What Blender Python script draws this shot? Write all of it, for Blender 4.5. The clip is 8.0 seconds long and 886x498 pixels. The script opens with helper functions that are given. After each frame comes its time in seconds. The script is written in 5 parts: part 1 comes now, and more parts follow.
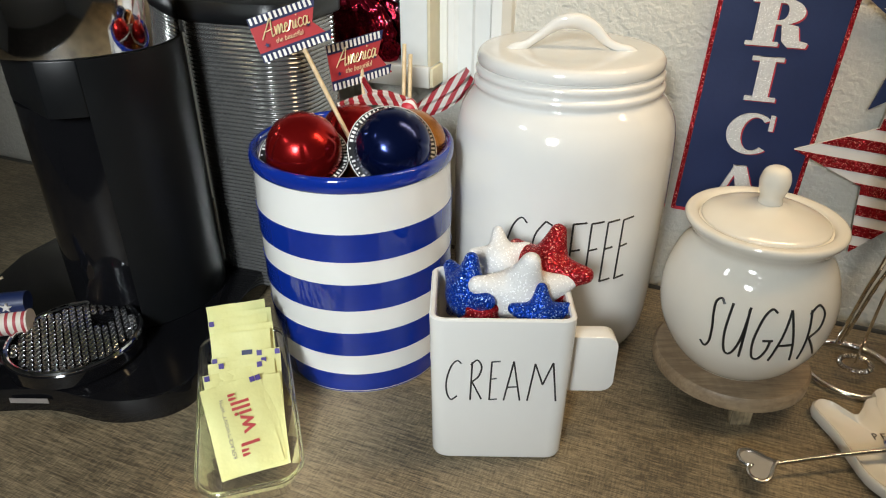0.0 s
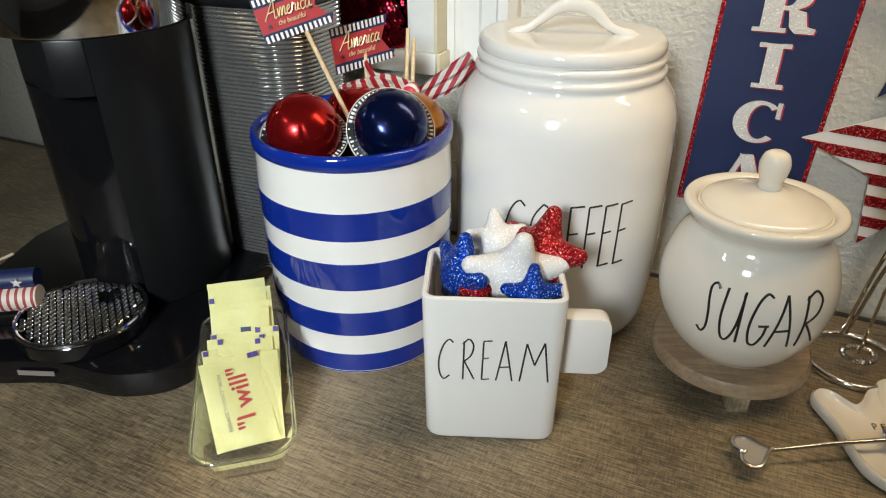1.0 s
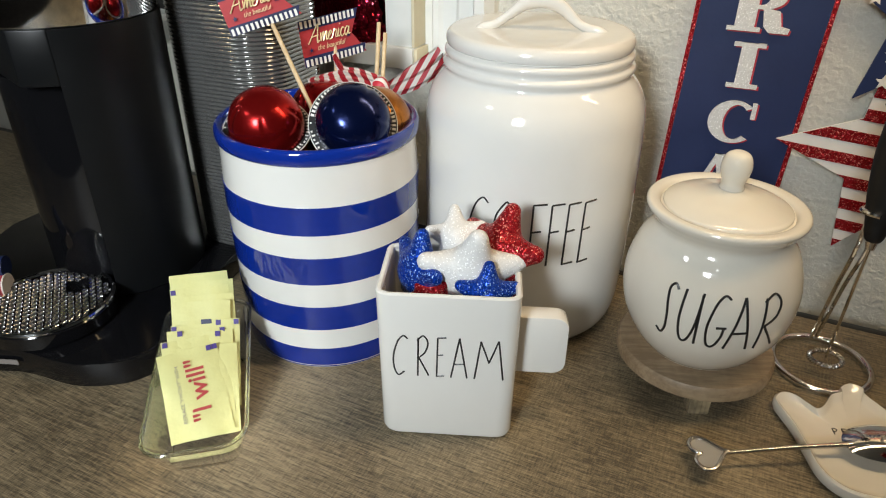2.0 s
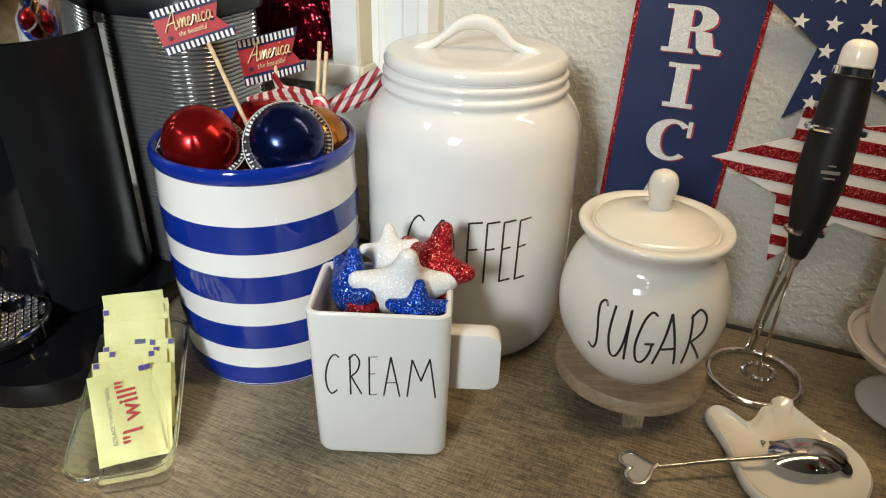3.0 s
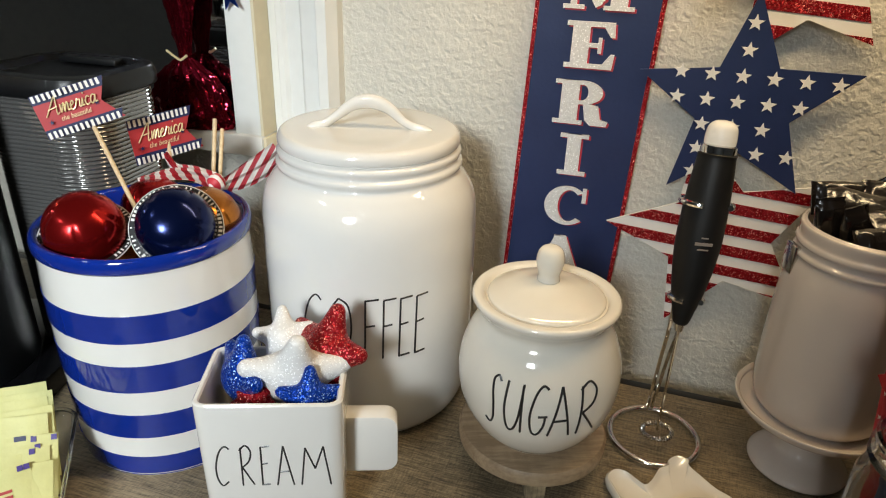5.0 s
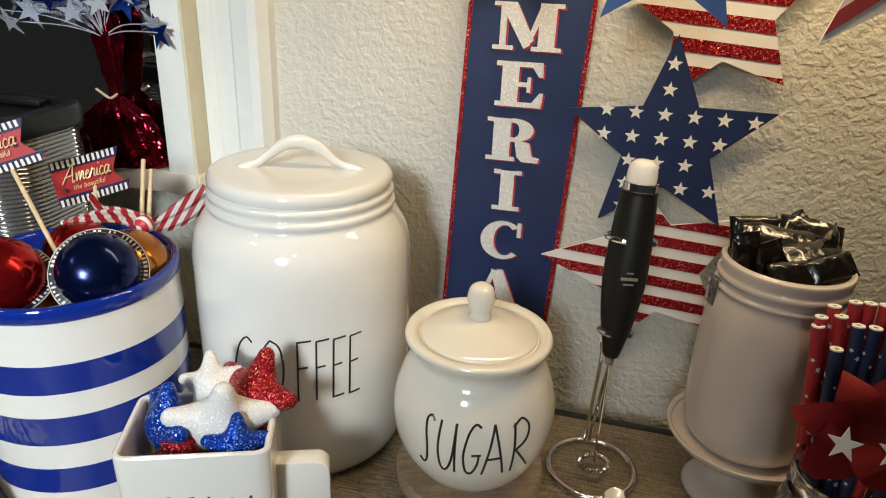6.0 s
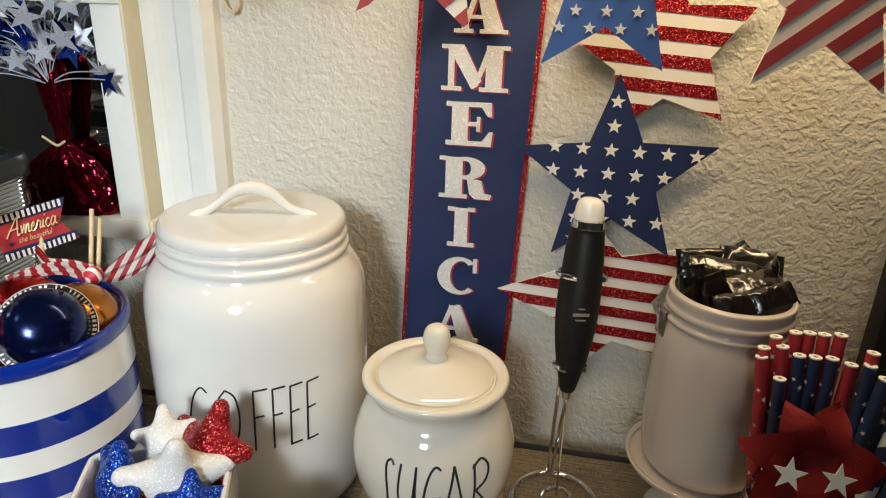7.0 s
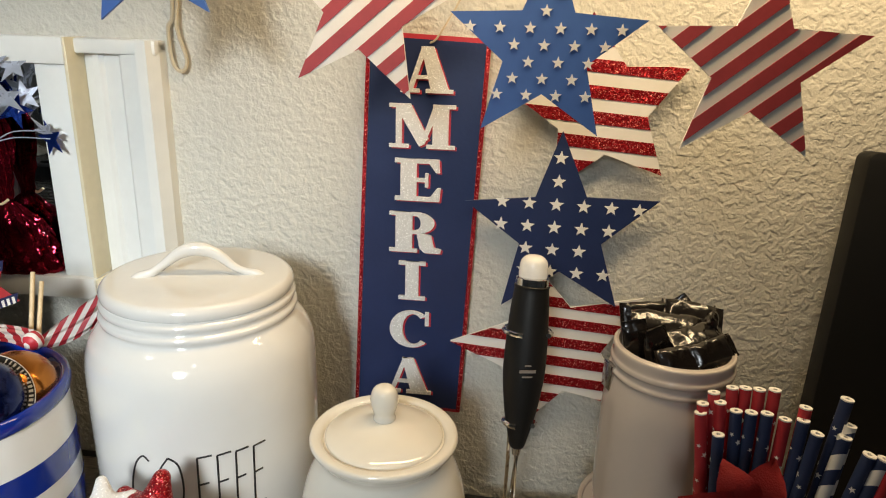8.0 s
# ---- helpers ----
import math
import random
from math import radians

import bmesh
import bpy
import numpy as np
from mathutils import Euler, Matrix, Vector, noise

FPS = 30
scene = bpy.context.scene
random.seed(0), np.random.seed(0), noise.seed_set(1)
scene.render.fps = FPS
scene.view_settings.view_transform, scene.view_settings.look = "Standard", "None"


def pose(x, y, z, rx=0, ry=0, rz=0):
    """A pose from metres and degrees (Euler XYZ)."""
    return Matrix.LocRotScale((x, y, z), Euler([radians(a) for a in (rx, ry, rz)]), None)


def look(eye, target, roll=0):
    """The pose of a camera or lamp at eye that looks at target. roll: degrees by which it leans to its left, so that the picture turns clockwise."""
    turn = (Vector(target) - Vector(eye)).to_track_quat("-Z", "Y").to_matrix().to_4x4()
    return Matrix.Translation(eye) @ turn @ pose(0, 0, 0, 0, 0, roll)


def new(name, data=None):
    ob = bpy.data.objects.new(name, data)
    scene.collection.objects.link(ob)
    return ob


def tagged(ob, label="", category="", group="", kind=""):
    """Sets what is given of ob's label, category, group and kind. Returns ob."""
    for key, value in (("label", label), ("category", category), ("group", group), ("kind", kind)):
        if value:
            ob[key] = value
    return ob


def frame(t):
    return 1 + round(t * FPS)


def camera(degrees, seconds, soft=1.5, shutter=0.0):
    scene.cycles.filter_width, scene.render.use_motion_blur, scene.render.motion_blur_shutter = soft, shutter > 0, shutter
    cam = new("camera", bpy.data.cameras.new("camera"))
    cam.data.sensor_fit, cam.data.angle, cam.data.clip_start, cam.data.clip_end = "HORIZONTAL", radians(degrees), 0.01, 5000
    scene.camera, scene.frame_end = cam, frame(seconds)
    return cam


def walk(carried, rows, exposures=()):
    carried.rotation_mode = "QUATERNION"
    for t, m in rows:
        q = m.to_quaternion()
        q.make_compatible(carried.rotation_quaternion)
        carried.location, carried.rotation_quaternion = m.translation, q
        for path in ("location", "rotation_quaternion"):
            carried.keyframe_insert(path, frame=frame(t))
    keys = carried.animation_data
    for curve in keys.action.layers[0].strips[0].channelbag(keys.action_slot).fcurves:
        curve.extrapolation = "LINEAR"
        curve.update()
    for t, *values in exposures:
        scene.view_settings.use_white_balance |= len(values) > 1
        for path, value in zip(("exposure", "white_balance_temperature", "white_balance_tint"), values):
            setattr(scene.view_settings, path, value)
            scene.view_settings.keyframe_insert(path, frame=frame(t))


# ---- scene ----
cam = camera(66.7, 8.0, soft=1.1)
PATH = [
    (0, (0.008, 0.015, 0.371), (-0.028, 1.759, -0.607), 0.1),
    (0.5, (0.016, 0.008, 0.368), (-0.033, 1.751, -0.612), -0.0),
    (1, (0.027, 0.007, 0.362), (-0.074, 1.745, -0.622), -0.1),
    (1.2, (0.032, 0.007, 0.362), (-0.078, 1.740, -0.631), -0.1),
    (2.3, (0.073, 0.012, 0.362), (-0.045, 1.741, -0.635), 0.8),
    (2.5, (0.08, 0.01, 0.362), (-0.026, 1.749, -0.622), 0.9),
    (3, (0.091, 0.012, 0.368), (0.039, 1.763, -0.597), 1.4),
    (3.5, (0.102, 0.014, 0.376), (0.094, 1.783, -0.557), 1.7),
    (4, (0.11, 0.015, 0.381), (0.148, 1.801, -0.517), 1.9),
    (4.5, (0.117, 0.018, 0.388), (0.202, 1.817, -0.483), 2.1),
    (4.7, (0.12, 0.02, 0.392), (0.217, 1.819, -0.477), 2.0),
    (5.8, (0.139, 0.024, 0.405), (0.358, 1.842, -0.398), 2.6),
    (6, (0.143, 0.023, 0.407), (0.392, 1.846, -0.379), 2.6),
    (6.5, (0.147, 0.025, 0.413), (0.455, 1.848, -0.351), 2.1),
    (7, (0.152, 0.023, 0.422), (0.502, 1.856, -0.297), 1.8),
    (7.5, (0.16, 0.021, 0.431), (0.552, 1.863, -0.245), 1.7),
    (8, (0.168, 0.022, 0.442), (0.615, 1.87, -0.18), 1.8),
]
walk(cam, [(t, look(eye, target, roll)) for t, eye, target, roll in PATH])
scene.view_settings.exposure = -0.30

# the back wall: u runs along it to the right, z up, off out of it into the room
WALL_TURN = -19.5
WALL = Matrix.Translation((0.285, 0.638, 0)) @ Matrix.Rotation(radians(WALL_TURN), 4, "Z")


def on_wall(u, off, z):
    return WALL @ Vector((u, -off, z))


# ---- light ----
world = bpy.data.worlds.new("world")
world.use_nodes = True
world.node_tree.nodes["Background"].inputs[0].default_value = (1.0, 0.93, 0.82, 1)
world.node_tree.nodes["Background"].inputs[1].default_value = 0.02
scene.world = world


def area(name, m, power, size, color, size_y=0, shape="RECTANGLE"):
    data = bpy.data.lights.new(name, "AREA")
    data.energy, data.color, data.shape, data.size = power, color, shape, size
    data.size_y = size_y or size
    ob = new(name, data)
    ob.matrix_world = m
    return ob


WARM, SOFT, COOL = (1.0, 0.74, 0.42), (0.97, 0.98, 1.0), (0.88, 0.95, 1.0)
area("under_cabinet_light", look(on_wall(0.20, 0.182, 0.63), on_wall(0.18, 0.100, 0.20)), 2.85, 0.60, WARM, 0.03)
area("ceiling_light", look((-0.95, -0.10, 1.15), (-0.02, 0.48, 0.12)), 1.3, 0.14, COOL, 0.07)
area("ceiling_light", look((-0.10, -1.10, 1.45), (0.0, 0.45, 0.1)), 0.45, 0.12, SOFT, shape="DISK")
# unseen fill lamp, added to lift the room and its reflections
area("added_room_fill", look((-0.5, -1.7, 1.38), (-0.5, -1.70001, 0.0)), 3.2, 0.5, COOL, 0.5)
# added key lamp with no seen source; narrow spread keeps the right dim
key_lamp = area("added_key_light", look((-0.44, -0.95, 0.86), (-0.12, 0.46, 0.21)), 2.05, 0.26, (0.90, 0.97, 1.0), 0.34)
key_lamp.data.spread = radians(39)


# ---- materials ----
def mat(name, color, rough=0.5, metal=0.0, var=0.10, scale=40.0, bump=0.0, bump_scale=200.0, coat=0.0, spec=0.5, rough_var=0.06):
    m = bpy.data.materials.new(name)
    m.use_nodes = True
    nt = m.node_tree
    b = nt.nodes["Principled BSDF"]
    b.inputs["Metallic"].default_value = metal
    b.inputs["Coat Weight"].default_value = coat
    b.inputs["Coat Roughness"].default_value = 0.03
    b.inputs["Specular IOR Level"].default_value = spec
    co = nt.nodes.new("ShaderNodeTexCoord")
    n1, n2 = nt.nodes.new("ShaderNodeTexNoise"), nt.nodes.new("ShaderNodeTexNoise")
    n1.inputs["Scale"].default_value, n2.inputs["Scale"].default_value = scale, scale * 7
    n1.inputs["Detail"].default_value = 4
    mix = nt.nodes.new("ShaderNodeMath")
    mix.operation = "MULTIPLY_ADD"
    mix.inputs[1].default_value = 0.4
    ramp = nt.nodes.new("ShaderNodeValToRGB")
    e = ramp.color_ramp.elements
    e[0].position, e[1].position = 0.35, 1.05
    e[0].color = (*[c * (1 - var) for c in color], 1)
    e[1].color = (*[min(1, c * (1 + var)) for c in color], 1)
    for n in (n1, n2):
        nt.links.new(co.outputs["Object"], n.inputs["Vector"])
    nt.links.new(n2.outputs[0], mix.inputs[0])
    nt.links.new(n1.outputs[0], mix.inputs[2])
    nt.links.new(mix.outputs[0], ramp.inputs[0])
    nt.links.new(ramp.outputs[0], b.inputs["Base Color"])
    mr = nt.nodes.new("ShaderNodeMapRange")
    mr.inputs["To Min"].default_value, mr.inputs["To Max"].default_value = max(0, rough - rough_var), min(1, rough + rough_var)
    nt.links.new(n1.outputs[0], mr.inputs[0])
    nt.links.new(mr.outputs[0], b.inputs["Roughness"])
    if bump:
        nb, bn = nt.nodes.new("ShaderNodeTexNoise"), nt.nodes.new("ShaderNodeBump")
        nb.inputs["Scale"].default_value = bump_scale
        bn.inputs["Distance"].default_value = bump
        nt.links.new(co.outputs["Object"], nb.inputs["Vector"])
        nt.links.new(nb.outputs[0], bn.inputs["Height"])
        nt.links.new(bn.outputs[0], b.inputs["Normal"])
    return m


def glitter(name, color, spark, grain=1300.0, metal=0.5, tilt=0.9):
    """Coarse glitter: small flakes, each with a tilt and a tone of its own; the lightest carry a painted glint."""
    m = bpy.data.materials.new(name)
    m.use_nodes = True
    nt = m.node_tree
    b = nt.nodes["Principled BSDF"]
    co, vo = nt.nodes.new("ShaderNodeTexCoord"), nt.nodes.new("ShaderNodeTexVoronoi")
    vo.inputs["Scale"].default_value = grain
    nt.links.new(co.outputs["Object"], vo.inputs["Vector"])
    sep = nt.nodes.new("ShaderNodeSeparateColor")
    nt.links.new(vo.outputs["Color"], sep.inputs[0])
    ramp = nt.nodes.new("ShaderNodeValToRGB")
    e = ramp.color_ramp.elements
    e[0].position, e[0].color = 0.0, (*[c * (0.40 if metal else 0.93) for c in color], 1)
    e[1].position, e[1].color = 0.88, (*color, 1)
    # a few flakes have their glint put into the base colour
    s = e.new(0.965)
    s.color = (*spark, 1)
    nt.links.new(sep.outputs[0], ramp.inputs[0])
    nt.links.new(ramp.outputs[0], b.inputs["Base Color"])
    geo = nt.nodes.new("ShaderNodeNewGeometry")
    sub, add = nt.nodes.new("ShaderNodeVectorMath"), nt.nodes.new("ShaderNodeVectorMath")
    sub.operation, add.operation = "SUBTRACT", "MULTIPLY_ADD"
    sub.inputs[1].default_value = (0.5, 0.5, 0.5)
    nt.links.new(vo.outputs["Color"], sub.inputs[0])
    nt.links.new(sub.outputs[0], add.inputs[0])
    add.inputs[1].default_value = (tilt, tilt, tilt)
    nt.links.new(geo.outputs["Normal"], add.inputs[2])
    norm = nt.nodes.new("ShaderNodeVectorMath")
    norm.operation = "NORMALIZE"
    nt.links.new(add.outputs[0], norm.inputs[0])
    nt.links.new(norm.outputs[0], b.inputs["Normal"])
    b.inputs["Metallic"].default_value = metal
    b.inputs["Roughness"].default_value = 0.28
    b.inputs["Specular IOR Level"].default_value = 0.25
    return m


def glass(name, color=(1, 1, 1), rough=0.02, ior=1.45):
    m = bpy.data.materials.new(name)
    m.use_nodes = True
    b = m.node_tree.nodes["Principled BSDF"]
    b.inputs["Base Color"].default_value = (*color, 1)
    b.inputs["Transmission Weight"].default_value = 1
    b.inputs["Roughness"].default_value = rough
    b.inputs["IOR"].default_value = ior
    return m


def striped(name, one, two, axis, pitch, share=0.5, rough=0.5, sparkle=None, slant=0.0):
    """Bands of two colours across an object's own axis (printed cloth and card)."""
    m = mat(name, one, rough, var=0.06, scale=120)
    nt = m.node_tree
    b = nt.nodes["Principled BSDF"]
    co, sep = nt.nodes.new("ShaderNodeTexCoord"), nt.nodes.new("ShaderNodeSeparateXYZ")
    nt.links.new(co.outputs["Object"], sep.inputs[0])
    along, other = sep.outputs[axis], sep.outputs[2 if axis == 0 else 0]
    sl = nt.nodes.new("ShaderNodeMath")
    sl.operation = "MULTIPLY_ADD"
    sl.inputs[1].default_value = slant
    nt.links.new(other, sl.inputs[0])
    nt.links.new(along, sl.inputs[2])
    dv, fr, gt = (nt.nodes.new("ShaderNodeMath") for _ in range(3))
    dv.operation, fr.operation, gt.operation = "DIVIDE", "FRACT", "GREATER_THAN"
    dv.inputs[1].default_value, gt.inputs[1].default_value = pitch, share
    nt.links.new(sl.outputs[0], dv.inputs[0])
    nt.links.new(dv.outputs[0], fr.inputs[0])
    nt.links.new(fr.outputs[0], gt.inputs[0])
    mixc = nt.nodes.new("ShaderNodeMix")
    mixc.data_type = "RGBA"
    nt.links.new(gt.outputs[0], mixc.inputs["Factor"])
    old = b.inputs["Base Color"].links[0].from_socket
    nt.links.new(old, mixc.inputs["A"])
    mixc.inputs["B"].default_value = (*two, 1)
    nt.links.new(mixc.outputs["Result"], b.inputs["Base Color"])
    return m


def wood_material(name, dark, light, stretch, rough=0.45, bump=0.0006):
    """Long grain along x, with broad tone patches, streaks and fine pores."""
    m = bpy.data.materials.new(name)
    m.use_nodes = True
    nt = m.node_tree
    b = nt.nodes["Principled BSDF"]
    co, mp = nt.nodes.new("ShaderNodeTexCoord"), nt.nodes.new("ShaderNodeMapping")
    mp.inputs["Scale"].default_value = stretch
    nt.links.new(co.outputs["Object"], mp.inputs["Vector"])
    n1, n2, n3 = (nt.nodes.new("ShaderNodeTexNoise") for _ in range(3))
    for n, sc, dt, di in ((n1, 3.6, 10, 0.35), (n2, 13.0, 10, 0.3), (n3, 9.0, 5, 0.0)):
        n.inputs["Scale"].default_value, n.inputs["Detail"].default_value, n.inputs["Distortion"].default_value = sc, dt, di
    nt.links.new(mp.outputs[0], n1.inputs["Vector"])
    nt.links.new(mp.outputs[0], n2.inputs["Vector"])
    nt.links.new(co.outputs["Object"], n3.inputs["Vector"])
    mp2, n4 = nt.nodes.new("ShaderNodeMapping"), nt.nodes.new("ShaderNodeTexNoise")
    mp2.inputs["Scale"].default_value = (stretch[1] * 1.6, stretch[0] * 4.0, stretch[2])
    n4.inputs["Scale"].default_value, n4.inputs["Detail"].default_value = 3.0, 6
    nt.links.new(co.outputs["Object"], mp2.inputs["Vector"])
    nt.links.new(mp2.outputs[0], n4.inputs["Vector"])
    height = None
    for n, weight in ((n1, 0.56), (n2, 0.64), (n3, 0.48), (n4, 0.36)):
        add = nt.nodes.new("ShaderNodeMath")
        add.operation = "MULTIPLY_ADD"
        add.inputs[1].default_value = weight
        add.inputs[2].default_value = 0.0
        nt.links.new(n.outputs[0], add.inputs[0])
        if height:
            nt.links.new(height, add.inputs[2])
        height = add.outputs[0]
    ramp = nt.nodes.new("ShaderNodeValToRGB")
    half = nt.nodes.new("ShaderNodeMath")
    half.operation = "MULTIPLY"
    half.inputs[1].default_value = 0.5
    nt.links.new(height, half.inputs[0])
    nt.links.new(half.outputs[0], ramp.inputs[0])
    e = ramp.color_ramp.elements
    e[0].position, e[0].color = 0.44, (*dark, 1)
    e[1].position, e[1].color = 0.61, (*light, 1)
    mid = e.new(0.525)
    mid.color = (*[0.52 * d + 0.48 * l for d, l in zip(dark, light)], 1)
    nt.links.new(ramp.outputs[0], b.inputs["Base Color"])
    b.inputs["Roughness"].default_value = rough
    bn = nt.nodes.new("ShaderNodeBump")
    bn.inputs["Distance"].default_value = bump
    nt.links.new(height, bn.inputs["Height"])
    nt.links.new(bn.outputs[0], b.inputs["Normal"])
    return m


def plaster_material(name, color):
    """Hand-trowelled knockdown plaster: flat-topped blotches with creased edges."""
    m = mat(name, color, 0.55, var=0.05, scale=6)
    nt = m.node_tree
    b = nt.nodes["Principled BSDF"]
    co = nt.nodes.new("ShaderNodeTexCoord")
    n1, n2, n3 = (nt.nodes.new("ShaderNodeTexNoise") for _ in range(3))
    for n, sc, dt, di in ((n1, 120.0, 2, 0.25), (n2, 260.0, 3, 0.2), (n3, 900.0, 2, 0)):
        n.inputs["Scale"].default_value, n.inputs["Detail"].default_value, n.inputs["Distortion"].default_value = sc, dt, di
        nt.links.new(co.outputs["Object"], n.inputs["Vector"])
    r1, r2 = nt.nodes.new("ShaderNodeValToRGB"), nt.nodes.new("ShaderNodeValToRGB")
    for r, a, c in ((r1, 0.40, 0.62), (r2, 0.36, 0.66)):
        r.color_ramp.elements[0].position, r.color_ramp.elements[1].position = a, c
        r.color_ramp.interpolation = "EASE"
    nt.links.new(n1.outputs[0], r1.inputs[0])
    nt.links.new(n2.outputs[0], r2.inputs[0])
    s1, s2 = nt.nodes.new("ShaderNodeMath"), nt.nodes.new("ShaderNodeMath")
    s1.operation = s2.operation = "MULTIPLY_ADD"
    s1.inputs[1].default_value, s2.inputs[1].default_value = 0.55, 0.05
    nt.links.new(r2.outputs[0], s1.inputs[0])
    nt.links.new(r1.outputs[0], s1.inputs[2])
    nt.links.new(n3.outputs[0], s2.inputs[0])
    nt.links.new(s1.outputs[0], s2.inputs[2])
    bn = nt.nodes.new("ShaderNodeBump")
    bn.inputs["Distance"].default_value = 0.0007
    nt.links.new(s2.outputs[0], bn.inputs["Height"])
    nt.links.new(bn.outputs[0], b.inputs["Normal"])
    return m


PLASTER = plaster_material("plaster", (0.62, 0.60, 0.53))
CEILING = mat("ceiling_paint", (0.75, 0.75, 0.73), 0.8)
ROOM_PAINT = mat("pale_grey_paint", (0.36, 0.37, 0.37), 0.7, bump=0.0005, bump_scale=150)
FLOORING = wood_material("floor_boards", (0.035, 0.030, 0.026), (0.110, 0.095, 0.080), (1.5, 18, 6), 0.4)
TABLE_WOOD = wood_material("weathered_wood", (0.075, 0.058, 0.036), (0.410, 0.325, 0.200), (9, 150, 8), 0.42)
BOARD_WOOD = wood_material("pale_wood", (0.21, 0.145, 0.085), (0.36, 0.265, 0.165), (4, 30, 20), 0.5)
STICK = wood_material("bamboo", (0.55, 0.40, 0.22), (0.75, 0.60, 0.38), (40, 40, 3), 0.5)
BLACK_STEEL = mat("black_steel", (0.012, 0.012, 0.013), 0.35, 0.2)
CERAMIC = mat("white_glazed_ceramic", (0.74, 0.725, 0.685), 0.06, var=0.02, scale=15, bump=0.0001, bump_scale=60, coat=0.6, rough_var=0.03)
CREAM_CERAMIC = mat("cream_glazed_ceramic", (0.73, 0.69, 0.60), 0.06, var=0.03, scale=15, bump=0.0001, bump_scale=60, coat=0.6, rough_var=0.03)
GREY_CERAMIC = mat("off_white_ceramic", (0.60, 0.535, 0.475), 0.14, var=0.03, scale=20, coat=0.4)
BLUE_GLAZE = mat("cobalt_glaze", (0.004, 0.022, 0.225), 0.06, var=0.12, scale=25, coat=0.6)
INK = mat("black_ink", (0.012, 0.012, 0.012), 0.35)
CHROME = mat("chrome", (0.78, 0.78, 0.77), 0.07, 1.0, var=0.03, rough_var=0.03)
STEEL = mat("brushed_steel", (0.62, 0.61, 0.59), 0.20, 1.0, var=0.05)
MACHINE_BLACK = mat("satin_black_plastic", (0.006, 0.0065, 0.0072), 0.34, spec=0.28, var=0.1, bump=0.00004, bump_scale=1500)
GLOSS_BLACK = mat("gloss_black_plastic", (0.005, 0.005, 0.006), 0.08, coat=0.15)
RUBBER_BLACK = mat("soft_touch_black", (0.007, 0.007, 0.007), 0.50, spec=0.35, bump=0.00003, bump_scale=2500)
SMOKED = mat("smoked_ribbed_plastic", (0.24, 0.24, 0.235), 0.12, 0.7, var=0.15, scale=20, coat=0.5)
WHITE_PAINT = mat("white_trim_paint", (0.80, 0.80, 0.76), 0.38, var=0.05, scale=12, bump=0.0002, bump_scale=90)
YELLOW_PAINT = mat("pale_yellow_trim_paint", (0.74, 0.66, 0.46), 0.42, var=0.10, scale=16, bump=0.0002, bump_scale=90)
MIRROR = mat("mirror_glass", (0.70, 0.72, 0.72), 0.03, 1.0, var=0.03, rough_var=0.02)
NAVY_CARD = mat("navy_card", (0.012, 0.024, 0.088), 0.42, var=0.10, scale=30, bump=0.00015, bump_scale=300)
BLUE_CARD = mat("blue_card", (0.045, 0.12, 0.38), 0.5, var=0.08, scale=30)
WHITE_CARD = mat("white_card", (0.78, 0.76, 0.72), 0.55, var=0.04, scale=60)
RED_INK = mat("red_print", (0.50, 0.03, 0.05), 0.5, var=0.10, scale=60)
DUSTY_RED = mat("faded_red_print", (0.36, 0.045, 0.055), 0.55, var=0.14, scale=60)
RED_GLITTER = glitter("red_glitter", (0.42, 0.012, 0.02), (0.95, 0.35, 0.30))
BLUE_GLITTER = glitter("blue_glitter", (0.003, 0.055, 0.46), (0.35, 0.55, 0.95))
WHITE_GLITTER = glitter("white_glitter", (0.72, 0.71, 0.69), (1.0, 1.0, 0.98), metal=0.0, tilt=0.45)
RED_FOIL = mat("red_foil", (0.16, 0.004, 0.013), 0.12, 0.9, var=0.2, scale=30, bump=0.002, bump_scale=90)
POD_RED = mat("red_aluminium", (0.38, 0.012, 0.012), 0.22, 0.85, var=0.1, scale=60)
POD_BLUE = mat("blue_aluminium", (0.005, 0.011, 0.060), 0.17, 0.75, var=0.1, scale=60)
POD_AMBER = mat("amber_aluminium", (0.42, 0.15, 0.025), 0.25, 0.85, var=0.1, scale=60)
PAPER_YELLOW = mat("pale_yellow_paper", (0.64, 0.63, 0.28), 0.6, var=0.05, scale=60, bump=0.0004, bump_scale=160)
PURPLE_INK = mat("violet_print", (0.06, 0.04, 0.22), 0.55)
PRINT_RED = mat("brick_red_print", (0.42, 0.05, 0.05), 0.55)
GREY_INK = mat("grey_print", (0.25, 0.22, 0.20), 0.6)
GOLD = mat("gold_foil_print", (0.95, 0.78, 0.46), 0.30, 0.45)
FLAG_RED = mat("red_paper", (0.40, 0.035, 0.04), 0.42, var=0.08, scale=60)
NAVY_PRINT = mat("navy_print", (0.012, 0.018, 0.075), 0.5)
ACRYLIC = glass("clear_acrylic", (0.97, 0.98, 0.97), 0.02, 1.47)
JAR_GLASS = glass("jar_glass", (0.95, 0.97, 0.96), 0.02, 1.5)
BLACK_FILM = mat("glossy_black_wrapper", (0.008, 0.006, 0.005), 0.20, var=0.3, scale=60, bump=0.0011, bump_scale=110, coat=0.5)
RED_CLOTH = mat("red_felt", (0.30, 0.012, 0.014), 0.8, var=0.15, scale=80, bump=0.0003, bump_scale=900)
RIBBON = striped("striped_ribbon", (0.48, 0.025, 0.04), (0.80, 0.76, 0.72), 0, 0.0080, 0.5, 0.45, slant=0.5)
